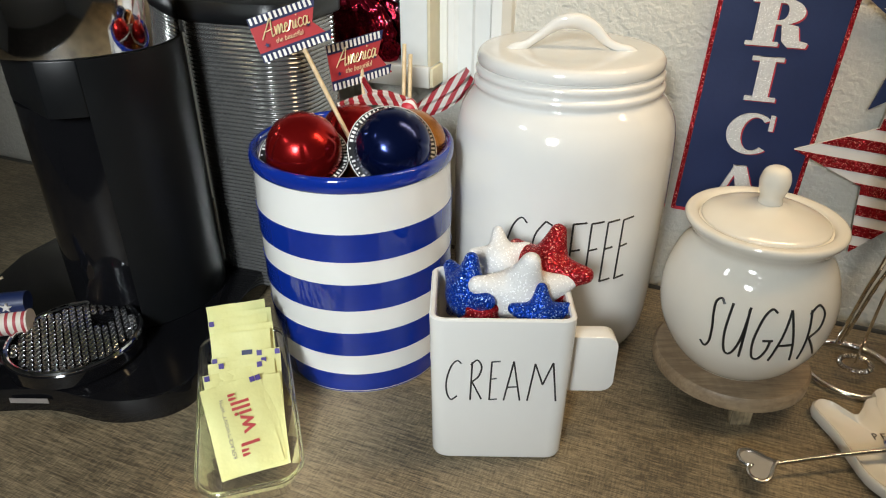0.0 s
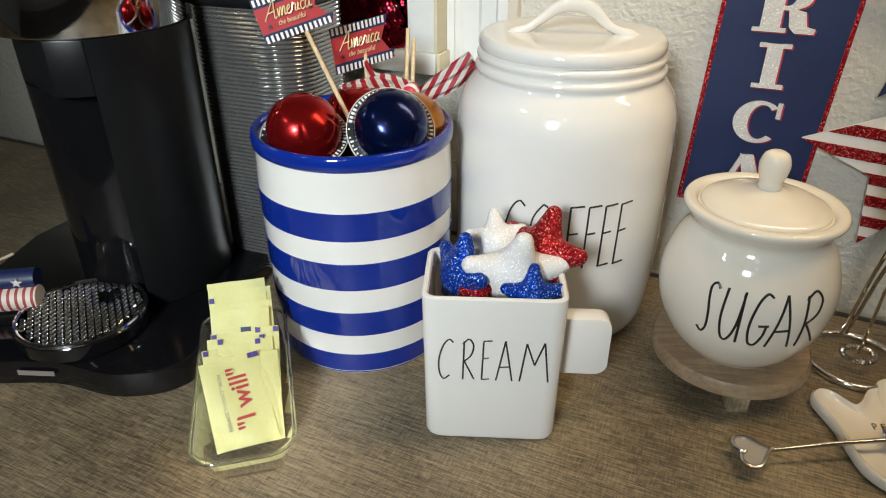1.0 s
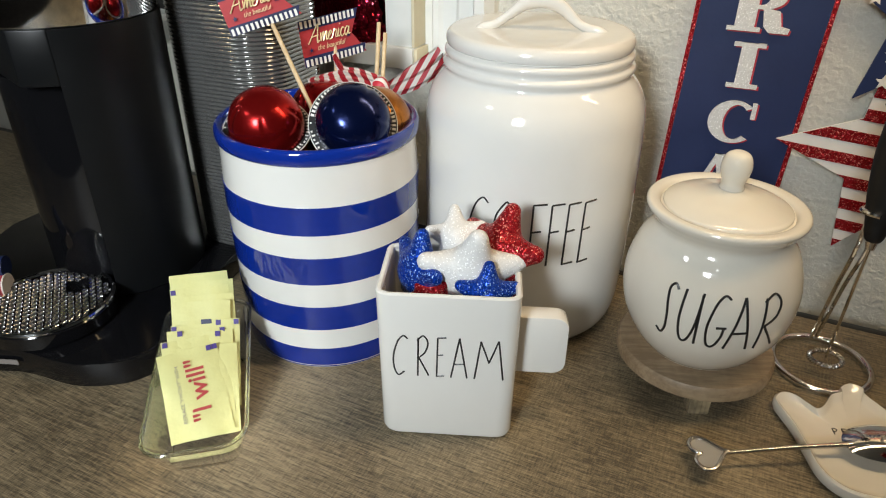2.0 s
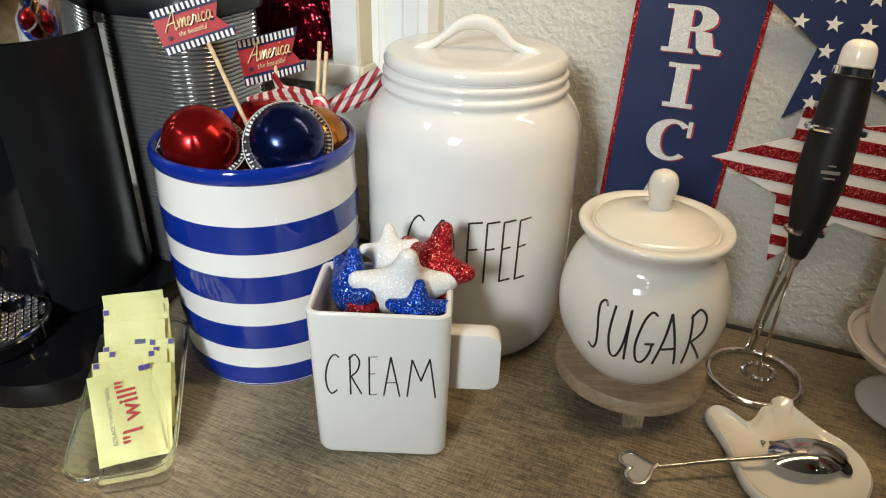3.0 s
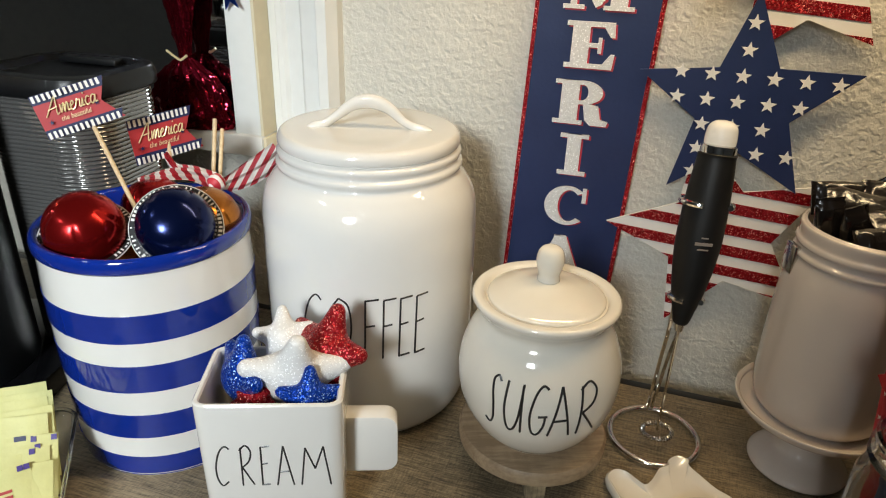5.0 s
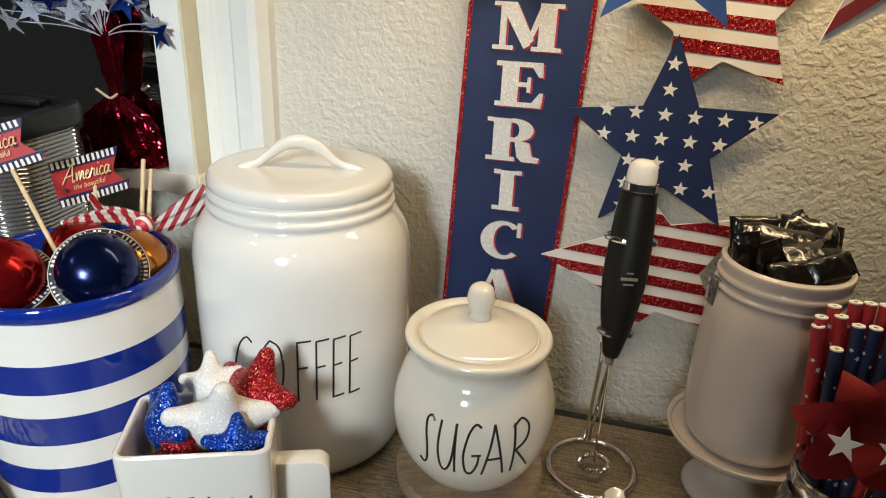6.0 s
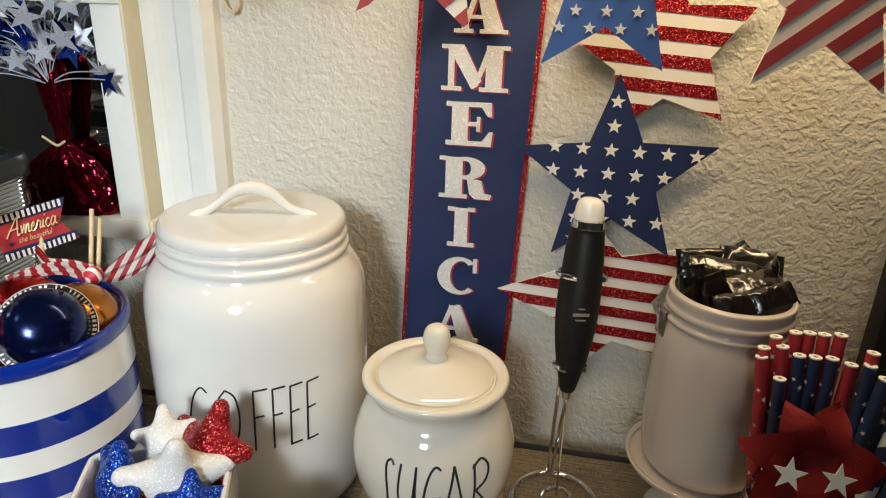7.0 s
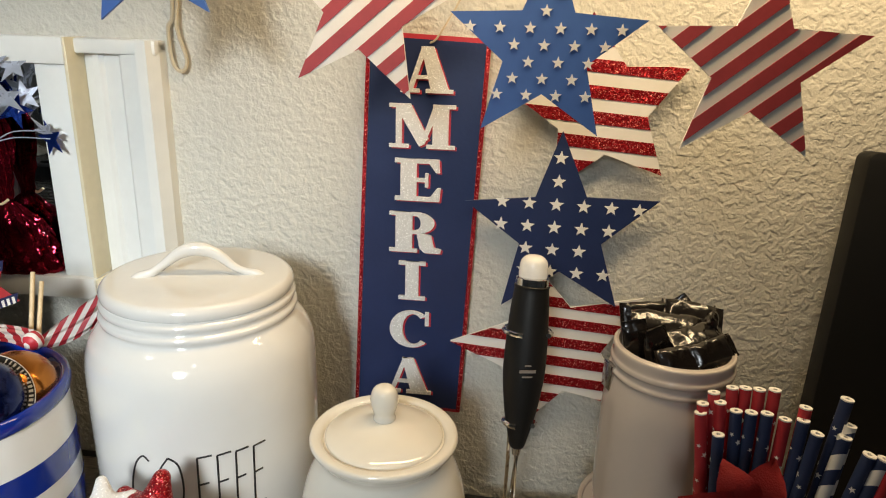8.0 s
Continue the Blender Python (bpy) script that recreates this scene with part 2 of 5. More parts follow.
RIBBON_TAIL = striped("lengthwise_striped_ribbon", (0.48, 0.025, 0.04), (0.80, 0.76, 0.72), 2, 0.0150, 0.5, 0.45, slant=-1.75)
PEARL = mat("satin_steel_plate", (0.50, 0.46, 0.40), 0.30, 0.5, var=0.05)
GRATE = mat("dark_chrome_grate", (0.34, 0.34, 0.35), 0.14, 1.0, var=0.05)
TWINE = mat("jute_twine", (0.55, 0.47, 0.33), 0.9, bump=0.0006, bump_scale=900)
LIGHT_CAP = mat("frosted_white_cap", (0.85, 0.83, 0.78), 0.18, coat=0.3)
SILVER_FOIL = mat("silver_foil", (0.62, 0.66, 0.76), 0.28, 0.45)
BLUE_FOIL = mat("blue_foil", (0.02, 0.07, 0.45), 0.16, 0.9)


# ---- mesh helpers ----
def finish(name, bm, material, smooth=True):
    bmesh.ops.recalc_face_normals(bm, faces=bm.faces)
    me = bpy.data.meshes.new(name)
    bm.to_mesh(me)
    bm.free()
    for m in material if isinstance(material, (list, tuple)) else (material,):
        me.materials.append(m)
    if smooth:
        me.shade_smooth()
        me.set_sharp_from_angle(angle=radians(38))
    return me


def thing(name, m, label, category, group="", kind=""):
    ob = new(name)
    ob.empty_display_size = 0.02
    ob.matrix_world = m
    return tagged(ob, label, category, group, kind)


def part(name, bm, material, parent, label="", m=None, smooth=True):
    ob = new(name, finish(name, bm, material, smooth))
    ob.parent = parent
    if m is not None:
        ob.matrix_basis = m
    return tagged(ob, label) if label else ob


def single(name, bm, material, m, label, category, group="", kind="", smooth=True):
    ob = new(name, finish(name, bm, material, smooth))
    ob.matrix_world = m
    return tagged(ob, label, category, group, kind)


def lathe(profile, seg=72, bm=None):
    """Turns (radius, height) pairs about the z axis."""
    bm = bm or bmesh.new()
    rings = []
    for r, z in profile:
        if r < 1e-6:
            rings.append([bm.verts.new((0, 0, z))])
        else:
            rings.append([bm.verts.new((r * math.cos(k * 2 * math.pi / seg), r * math.sin(k * 2 * math.pi / seg), z)) for k in range(seg)])
    for a, b in zip(rings, rings[1:]):
        for k in range(seg):
            q = [a[k % len(a)], a[(k + 1) % len(a)], b[(k + 1) % len(b)], b[k % len(b)]]
            q = list(dict.fromkeys(q))
            if len(q) > 2:
                bm.faces.new(q)
    return bm


def smooth_profile(points, steps=6):
    """A rounded line through profile points."""
    out = []
    n = len(points)
    for i in range(n - 1):
        p0, p1, p2, p3 = (Vector(points[max(0, min(n - 1, i + k))]) for k in (-1, 0, 1, 2))
        for s in range(steps):
            t = s / steps
            v = 0.5 * (2 * p1 + (p2 - p0) * t + (2 * p0 - 5 * p1 + 4 * p2 - p3) * t * t + (3 * p1 - p0 - 3 * p2 + p3) * t ** 3)
            out.append((max(0.0, v.x), v.y))
    out.append(tuple(points[-1]))
    return out


def tube(points, radius, sides=8, bm=None, closed=False, flat=1.0):
    """A round bar along points; radius is a number or one for each point."""
    bm = bm or bmesh.new()
    pts = [Vector(p) for p in points]
    n = len(pts)
    rad = radius if isinstance(radius, (list, tuple)) else [radius] * n
    rings, up = [], None
    for i, p in enumerate(pts):
        a, b = (pts[i - 1], pts[(i + 1) % n]) if closed else (pts[max(0, i - 1)], pts[min(n - 1, i + 1)])
        d = (b - a).normalized()
        if up is None:
            up = d.orthogonal().normalized()
        up = (up - d * up.dot(d)).normalized()
        side = d.cross(up)
        rings.append([bm.verts.new(p + rad[i] * (math.cos(k * 2 * math.pi / sides) * up + flat * math.sin(k * 2 * math.pi / sides) * side)) for k in range(sides)])
    for i in range(n if closed else n - 1):
        a, b = rings[i], rings[(i + 1) % n]
        for k in range(sides):
            bm.faces.new((a[k], a[(k + 1) % sides], b[(k + 1) % sides], b[k]))
    if not closed:
        bm.faces.new(rings[0][::-1])
        bm.faces.new(rings[-1])
    return bm


def curve_points(points, steps=6, closed=False):
    out, n = [], len(points)
    for i in range(n if closed else n - 1):
        idx = [(i + k) % n if closed else max(0, min(n - 1, i + k)) for k in (-1, 0, 1, 2)]
        p0, p1, p2, p3 = (Vector(points[k]) for k in idx)
        for s in range(steps):
            t = s / steps
            out.append(0.5 * (2 * p1 + (p2 - p0) * t + (2 * p0 - 5 * p1 + 4 * p2 - p3) * t * t + (3 * p1 - p0 - 3 * p2 + p3) * t ** 3))
    if not closed:
        out.append(Vector(points[-1]))
    return out


def box(size, centre=(0, 0, 0), bevel=0.0, segs=2, bm=None, m=None):
    bm2 = bmesh.new()
    bmesh.ops.create_cube(bm2, size=1, matrix=Matrix.Translation(centre) @ Matrix.Diagonal((*size, 1)))
    if bevel:
        bmesh.ops.bevel(bm2, geom=list(bm2.edges), offset=bevel, segments=segs, affect="EDGES", profile=0.5)
    if m is not None:
        bm2.transform(m)
    return bm2 if bm is None else join(bm, bm2)


def join(bm, other):
    me = bpy.data.meshes.new("joined")
    other.to_mesh(me)
    other.free()
    bm.from_mesh(me)
    bpy.data.meshes.remove(me)
    return bm


def prism(outline, y0, y1, bm=None, bevel=0.0):
    """A flat plate: an outline in x and z, from y0 to y1."""
    one = bmesh.new()
    a = [one.verts.new((x, y0, z)) for x, z in outline]
    b = [one.verts.new((x, y1, z)) for x, z in outline]
    one.faces.new(a)
    one.faces.new(b[::-1])
    n = len(a)
    for i in range(n):
        one.faces.new((a[i], b[i], b[(i + 1) % n], a[(i + 1) % n]))
    bmesh.ops.recalc_face_normals(one, faces=one.faces)
    if bevel:
        bmesh.ops.bevel(one, geom=[e for e in one.edges], offset=bevel, segments=2, affect="EDGES", profile=0.5)
    return one if bm is None else join(bm, one)


def rounded(w, h, r, n=6):
    """The outline of a rounded rectangle about the origin."""
    pts = []
    for cx, cy, a0 in ((w / 2 - r, h / 2 - r, 0), (-w / 2 + r, h / 2 - r, 90), (-w / 2 + r, -h / 2 + r, 180), (w / 2 - r, -h / 2 + r, 270)):
        for k in range(n + 1):
            a = radians(a0 + 90 * k / n)
            pts.append((cx + r * math.cos(a), cy + r * math.sin(a)))
    return pts


def star_outline(r, turn=0.0, inner=0.40, cx=0.0, cz=0.0):
    return [(cx + (r if k % 2 == 0 else inner * r) * math.sin(radians(turn + 36 * k)), cz + (r if k % 2 == 0 else inner * r) * math.cos(radians(turn + 36 * k))) for k in range(10)]


def inside(p, poly):
    hit = False
    for (x1, y1), (x2, y2) in zip(poly, poly[1:] + poly[:1]):
        if (y1 > p[1]) != (y2 > p[1]) and p[0] < (x2 - x1) * (p[1] - y1) / (y2 - y1) + x1:
            hit = not hit
    return hit


def clip_band(poly, n, lo, hi):
    """The part of an outline between two parallel lines: lo < n.p < hi (convex pieces of a star are clipped one by one)."""
    for sign, lim in ((1, lo), (-1, -hi)):
        out = []
        for p, q in zip(poly, poly[1:] + poly[:1]):
            dp, dq = sign * (p[0] * n[0] + p[1] * n[1]) - lim, sign * (q[0] * n[0] + q[1] * n[1]) - lim
            if dp >= 0:
                out.append(p)
            if (dp >= 0) != (dq >= 0):
                t = dp / (dp - dq)
                out.append((p[0] + t * (q[0] - p[0]), p[1] + t * (q[1] - p[1])))
        poly = out
        if len(poly) < 3:
            return []
    return poly


def star_kites(outline):
    cx, cz = sum(p[0] for p in outline) / 10, sum(p[1] for p in outline) / 10
    return [[(cx, cz), outline[k - 1], outline[k], outline[(k + 1) % 10]] for k in range(0, 10, 2)]


def revolve_strokes(strokes, place, radius):
    """Hand-lettering: thin raised ink lines, laid on a surface by place(x, z)."""
    bm = bmesh.new()
    for st in strokes:
        pts = curve_points([(x, z, 0) for x, z in st], 5) if len(st) > 2 else [Vector((st[0][0] + (st[1][0] - st[0][0]) * k / 8, st[0][1] + (st[1][1] - st[0][1]) * k / 8, 0)) for k in range(9)]
        tube([place(p.x, p.y) for p in pts], radius, 6, bm)
    return bm


# tall thin hand-drawn capitals, in a cell one wide and one high
STROKES = {
    "C": [[(0.95, 0.93), (0.70, 1.0), (0.35, 0.85), (0.08, 0.5), (0.10, 0.18), (0.35, 0.0), (0.72, 0.10)]],
    "O": [[(0.5, 1.0), (0.12, 0.75), (0.05, 0.35), (0.35, 0.0), (0.75, 0.12), (0.95, 0.5), (0.85, 0.88), (0.5, 1.0)]],
    "F": [[(0.22, 0.98), (0.15, 0.0)], [(0.2, 0.98), (0.95, 1.0)], [(0.2, 0.55), (0.72, 0.57)]],
    "E": [[(0.22, 0.98), (0.12, 0.0)], [(0.2, 0.98), (0.98, 1.0)], [(0.2, 0.55), (0.72, 0.57)], [(0.12, 0.01), (0.82, 0.03)]],
    "R": [[(0.2, 0.97), (0.12, 0.0)], [(0.12, 0.9), (0.55, 1.02), (0.88, 0.86), (0.70, 0.62), (0.2, 0.46)], [(0.22, 0.47), (0.92, 0.02)]],
    "A": [[(0.05, 0.0), (0.5, 1.0)], [(0.5, 1.0), (0.95, 0.0)], [(0.22, 0.34), (0.8, 0.36)]],
    "M": [[(0.05, 0.0), (0.22, 0.95)], [(0.22, 0.95), (0.5, 0.42)], [(0.5, 0.42), (0.78, 0.98)], [(0.78, 0.98), (0.97, 0.0)]],
    "S": [[(0.95, 0.92), (0.72, 1.0), (0.45, 0.92), (0.5, 0.7), (0.62, 0.45), (0.6, 0.15), (0.35, 0.0), (0.05, 0.08)]],
    "U": [[(0.12, 0.98), (0.06, 0.45), (0.2, 0.06), (0.5, 0.02), (0.78, 0.35), (0.92, 0.98)], [(0.9, 0.95), (0.92, 0.0)]],
    "G": [[(0.95, 0.95), (0.65, 1.0), (0.3, 0.82), (0.08, 0.42), (0.22, 0.06), (0.55, 0.02), (0.8, 0.22), (0.86, 0.42)], [(0.5, 0.42), (0.98, 0.44)]],
    "P": [[(0.2, 0.97), (0.15, 0.0)], [(0.12, 0.92), (0.6, 1.0), (0.9, 0.78), (0.65, 0.52), (0.2, 0.48)]],
}


def lettering(word, cells, z0, z1):
    """Strokes of a word; cells gives each letter's left and right edge."""
    out = []
    for ch, (a, b) in zip(word, cells):
        for st in STROKES[ch]:
            out.append([(a + (b - a) * x, z0 + (z1 - z0) * z) for x, z in st])
    return out


def text_mesh(text, size, thick, m, bm=None, bold=0.0, narrow=1.0):
    """Letters of the built-in font, lying in x and z and facing -y."""
    cu = bpy.data.curves.new("text", "FONT")
    cu.body, cu.size, cu.extrude, cu.offset, cu.align_x, cu.align_y = text, size, thick, bold, "CENTER", "CENTER"
    cu.resolution_u = 4
    ob = bpy.data.objects.new("text", cu)
    me = bpy.data.meshes.new_from_object(ob)
    one = bmesh.new()
    one.from_mesh(me)
    one.transform(m @ Matrix.Rotation(radians(90), 4, "X") @ Matrix.Diagonal((narrow, 1, 1, 1)))
    bpy.data.objects.remove(ob)
    bpy.data.curves.remove(cu)
    bpy.data.meshes.remove(me)
    return one if bm is None else join(bm, one)


IDENT = Matrix.Identity(4)


# ---- the room ----
def wall_slab(name, u0, u1, off0, off1, z0, z1, material, label):
    bm = box((u1 - u0, abs(off1 - off0), z1 - z0), ((u0 + u1) / 2, -(off0 + off1) / 2, (z0 + z1) / 2))
    return single(name, bm, material, WALL, label, "wall", kind="structure", smooth=False)


FLOOR_Z, TOP_Z = -0.90, 1.55
wall_slab("wall_north", -1.9, 1.7, -0.12, 0.0, FLOOR_Z, TOP_Z, PLASTER, "cream wall with rough hand-trowelled plaster texture")
wall_slab("wall_south", -1.9, 1.7, 2.9, 3.02, FLOOR_Z, TOP_Z, ROOM_PAINT, "pale grey painted wall behind the table")
wall_slab("wall_east", 1.7, 1.82, -0.12, 3.02, FLOOR_Z, TOP_Z, ROOM_PAINT, "pale grey painted side wall")
wall_slab("wall_west", -2.02, -1.9, -0.12, 3.02, FLOOR_Z, TOP_Z, ROOM_PAINT, "pale grey painted side wall")
tagged(wall_slab("floor", -2.02, 1.82, -0.12, 3.02, FLOOR_Z - 0.1, FLOOR_Z, FLOORING, "dark grey-brown wooden board floor"), category="floor")
tagged(wall_slab("ceiling", -2.02, 1.82, -0.12, 3.02, TOP_Z, TOP_Z + 0.1, CEILING, "plain off-white painted ceiling"), category="ceiling")

# the console table: planked grey-brown top on a black frame, a hand's width off the wall
TABLE_TURN = -21.0
TABLE = Matrix.Translation((0.30, 0.566, 0)) @ Matrix.Rotation(radians(TABLE_TURN), 4, "Z")
table = thing("console_table", TABLE, "grey-brown weathered wood console table with black steel frame", "table")
part("tabletop", box((1.75, 0.62, 0.03), (-0.35, -0.31, -0.015), 0.002), TABLE_WOOD, table)
part("rear_rail", box((1.75, 0.012, 0.030), (-0.35, 0.0085, -0.019), 0.001), BLACK_STEEL, table, "black steel rear rail")
part("front_rail", box((1.75, 0.012, 0.030), (-0.35, -0.6285, -0.019), 0.001), BLACK_STEEL, table, "black steel front rail")
for lx in (-1.2, 0.5):
    for ly in (-0.59, -0.03):
        part("leg", box((0.04, 0.04, 0.866), (lx, ly, -0.465), 0.002), BLACK_STEEL, table)

# the framed mirror on the wall, with a deep ledge at its foot
mirror = thing("framed_mirror", WALL, "white painted wall mirror with moulded frame and pale yellow inner edge", "mirror")


def frame_side(u0, u1, z0, z1):
    """The moulded upright: stepped bands between an outer lip and the inner box."""
    bm = bmesh.new()
    steps = [(0.0, 0.013), (0.006, 0.026), (0.016, 0.026), (0.020, 0.019), (0.036, 0.017), (0.041, 0.011), (0.056, 0.010), (0.060, 0.013), (0.066, 0.013), (0.070, 0.007), (u1 - u0, 0.006)]
    prof = [(u1 - s, -d) for s, d in steps]
    prof = prof + [(u0, 0.0), (u1, 0.0)]
    a = [bm.verts.new((x, y, z0)) for x, y in prof]
    b = [bm.verts.new((x, y, z1)) for x, y in prof]
    bm.faces.new(a)
    bm.faces.new(b[::-1])
    for i in range(len(a)):
        j = (i + 1) % len(a)
        bm.faces.new((a[i], a[j], b[j], b[i]))
    return bm


part("side_moulding", frame_side(-0.3115, -0.2335, 0.160, 0.424), WHITE_PAINT, mirror, smooth=False)
part("top_moulding", box((0.080, 0.020, 0.014), (-0.2735, -0.010, 0.4175), 0.003), WHITE_PAINT, mirror)
# side faces of the frame and ledge get a yellower paint than the fronts
part("inner_edge", box((0.0035, 0.032, 0.230), (-0.3135, -0.016, 0.310), 0.0008), YELLOW_PAINT, mirror, "pale yellow edge of the inner frame")
part("inner_stile", box((0.030, 0.0305, 0.230), (-0.3307, -0.0153, 0.310), 0.0012), WHITE_PAINT, mirror)
part("top_rail", box((0.45, 0.034, 0.024), (-0.5385, -0.017, 0.413), 0.0015), WHITE_PAINT, mirror)
part("ledge", box((0.47, 0.036, 0.022), (-0.5475, -0.018, 0.184), 0.0015), WHITE_PAINT, mirror, "white painted ledge")
part("ledge_end", box((0.004, 0.0345, 0.020), (-0.3100, -0.0172, 0.184), 0.001), YELLOW_PAINT, mirror)
part("mirror_glass", box((0.44, 0.004, 0.222), (-0.5600, -0.006, 0.2945)), MIRROR, mirror, "dark mirror glass", smooth=False)

# black panel leaning on the wall at the far side
panel = thing("black_board", WALL @ pose(0.369, -0.052, 0.0, -6, 3.2, 0), "matt black board leaning on the wall", "board")
part("board", prism([(0.29 / 2 + x, 0.1785 + z) for x, z in rounded(0.29, 0.357, 0.008)], -0.012, 0.012, bevel=0.0015), RUBBER_BLACK, panel)


# ---- the sign on the wall ----
def striped_star(name, parent, r, turn, cx, cz, y, pitch, tilt, reds, whites, phase=0.0, inner=0.42):
    """A card star with bands: white plate, red bands proud of it."""
    out = star_outline(r, turn, inner, cx, cz)
    ob = part(name, prism(out, y - 0.0012, y + 0.0012), whites, parent)
    n = (math.sin(radians(tilt)), math.cos(radians(tilt)))
    k0 = cx * n[0] + cz * n[1] + phase * pitch
    for i in range(-9, 9):
        runs = []
        for kite in star_kites(out):
            piece = clip_band(kite, n, k0 + (i + 0.25) * pitch, k0 + (i + 0.75) * pitch)
            if piece:
                # pieces that touch make one band
                near = [run for run in runs if any(math.dist(p, q) < 1e-5 for other in run for p in piece for q in other)]
                runs = [run for run in runs if run not in near] + [sum(near, []) + [piece]]
        for run in runs:
            bm = bmesh.new()
            for piece in run:
                prism(piece, y - 0.0019, y - 0.0012, bm)
            part("red_band", bm, reds, ob, "red glitter band" if reds is RED_GLITTER else "red printed band", smooth=False)
    return ob


def spangled_star(name, parent, r, turn, cx, cz, y, base, grid, size, lean, star_mat, stagger):
    """A blue card star with rows of small white stars; grid: a star's place, and the steps along and between rows."""
    out = star_outline(r, turn, 0.43, cx, cz)
    ob = part(name, prism(out, y - 0.0012, y + 0.0012), base, parent)
    u0, z0, du, dz = grid
    for i in range(-9, 10):
        for j in range(-12, 13):
            x, z = (i + 0.5 * stagger * (j % 2)) * du, j * dz
            px, pz = u0 + x + z * math.tan(radians(lean)), z0 + z - x * math.tan(radians(lean))
            spot = star_outline(size, lean, 0.42, px, pz)
            if sum(inside(p, out) for p in spot) >= 6:
                part("small_star", prism(spot, y - 0.0021, y - 0.0012), star_mat, ob, smooth=False)
    return ob


sign = thing("wall_sign", WALL, "navy vertical wall sign reading AMERICA with three patriotic stars", "wall sign")
LEAN_BAN = pose(0.0, 0.0, 0.067, 0, 2.2, 0)
striped_star("upper_star", sign, 0.0805, -10, 0.167, 0.380, -0.0135, 0.0218, 4, RED_GLITTER, WHITE_CARD, 0.13, 0.50)
striped_star("lower_star", sign, 0.100, -18, 0.1427, 0.1475, -0.0135, 0.0205, 4, RED_GLITTER, WHITE_CARD, -0.10, 0.47)
spangled_star("blue_star", sign, 0.0915, -3, 0.1407, 0.2685, -0.0172, NAVY_CARD, (0.1350, 0.2718, 0.0245, 0.0214), 0.0067, 1, WHITE_CARD, 0)
banner = part("banner", prism([(x, 0.185 + z) for x, z in rounded(0.110, 0.370, 0.001, 1)], -0.011, -0.008), RED_INK, sign, m=LEAN_BAN)
part("banner_face", prism([(x, 0.185 + z) for x, z in rounded(0.102, 0.362, 0.001, 1)], -0.0120, -0.0105), NAVY_CARD, banner, smooth=False)
rim = bmesh.new()
for x, w, z0, z1 in ((-0.0530, 0.0036, 0.002, 0.368), (0.0530, 0.0036, 0.002, 0.368)):
    box((w, 0.0014, z1 - z0), (x, -0.0115, (z0 + z1) / 2), bm=rim)
part("glitter_edge", rim, RED_GLITTER, banner, "red glitter edging")


def slab_letter(ch):
    """Heavy slab-serif capital in a unit cell, as overlapping bars: outlines."""
    def bar(x0, x1, z0, z1):
        return [(x0, z0), (x1, z0), (x1, z1), (x0, z1)]
    if ch == "I":
        return [bar(0.28, 0.72, 0, 1), bar(0.05, 0.95, 0, 0.09), bar(0.05, 0.95, 0.91, 1)]
    if ch == "E":
        return [bar(0.12, 0.46, 0, 1), bar(0.0, 0.95, 0, 0.10), bar(0.0, 0.93, 0.90, 1), bar(0.4, 0.68, 0.46, 0.55), bar(0.64, 0.71, 0.34, 0.67), [(0.95, 0.0), (0.98, 0.33), (0.90, 0.33), (0.72, 0.05)], [(0.93, 1.0), (0.95, 0.69), (0.87, 0.69), (0.70, 0.95)]]
    if ch == "A":
        return [[(0.38, 1.0), (0.62, 1.0), (0.93, 0.03), (0.58, 0.03)], [(0.40, 1.0), (0.50, 1.0), (0.22, 0.03), (0.12, 0.03)], bar(0.22, 0.7, 0.30, 0.38), bar(0.0, 0.36, 0, 0.085), bar(0.48, 1.0, 0, 0.085)]
    if ch == "M":
        return [bar(0.10, 0.19, 0, 1), bar(0.66, 0.90, 0, 1), [(0.07, 1.0), (0.32, 1.0), (0.60, 0.22), (0.46, 0.04)], [(0.68, 1.0), (0.74, 0.85), (0.54, 0.10), (0.46, 0.04)], bar(0.0, 0.30, 0, 0.085), bar(0.57, 1.0, 0, 0.085), bar(0.0, 0.2, 0.915, 1), bar(0.7, 1.0, 0.915, 1)]
    if ch == "R":
        bowl = [(0.5 + 0.36 * math.cos(a), 0.735 + 0.265 * math.sin(a)) for a in (radians(-90 + 15 * k) for k in range(13))]
        hole = [(0.5 + 0.10 * math.cos(a), 0.735 + 0.18 * math.sin(a)) for a in (radians(90 - 15 * k) for k in range(13))]
        leg = [(0.52, 0.52), (0.80, 0.44), (0.86, 0.14), (1.0, 0.10), (0.98, 0.0), (0.68, 0.0), (0.58, 0.12), (0.54, 0.40)]
        return [bar(0.12, 0.44, 0, 1), bar(0.0, 0.54, 0, 0.085), bar(0.0, 0.50, 0.915, 1), bowl + hole, leg, bar(0.40, 0.55, 0.47, 0.55)]
    if ch == "C":
        arc = [(0.52 + 0.50 * math.cos(a), 0.5 + 0.50 * math.sin(a)) for a in (radians(48 + 11 * k) for k in range(25))]
        back = [(0.57 + 0.25 * math.cos(a), 0.5 + 0.42 * math.sin(a)) for a in (radians(312 - 11 * k) for k in range(25))]
        return [arc + back, bar(0.84, 0.93, 0.62, 0.98)]
    return []


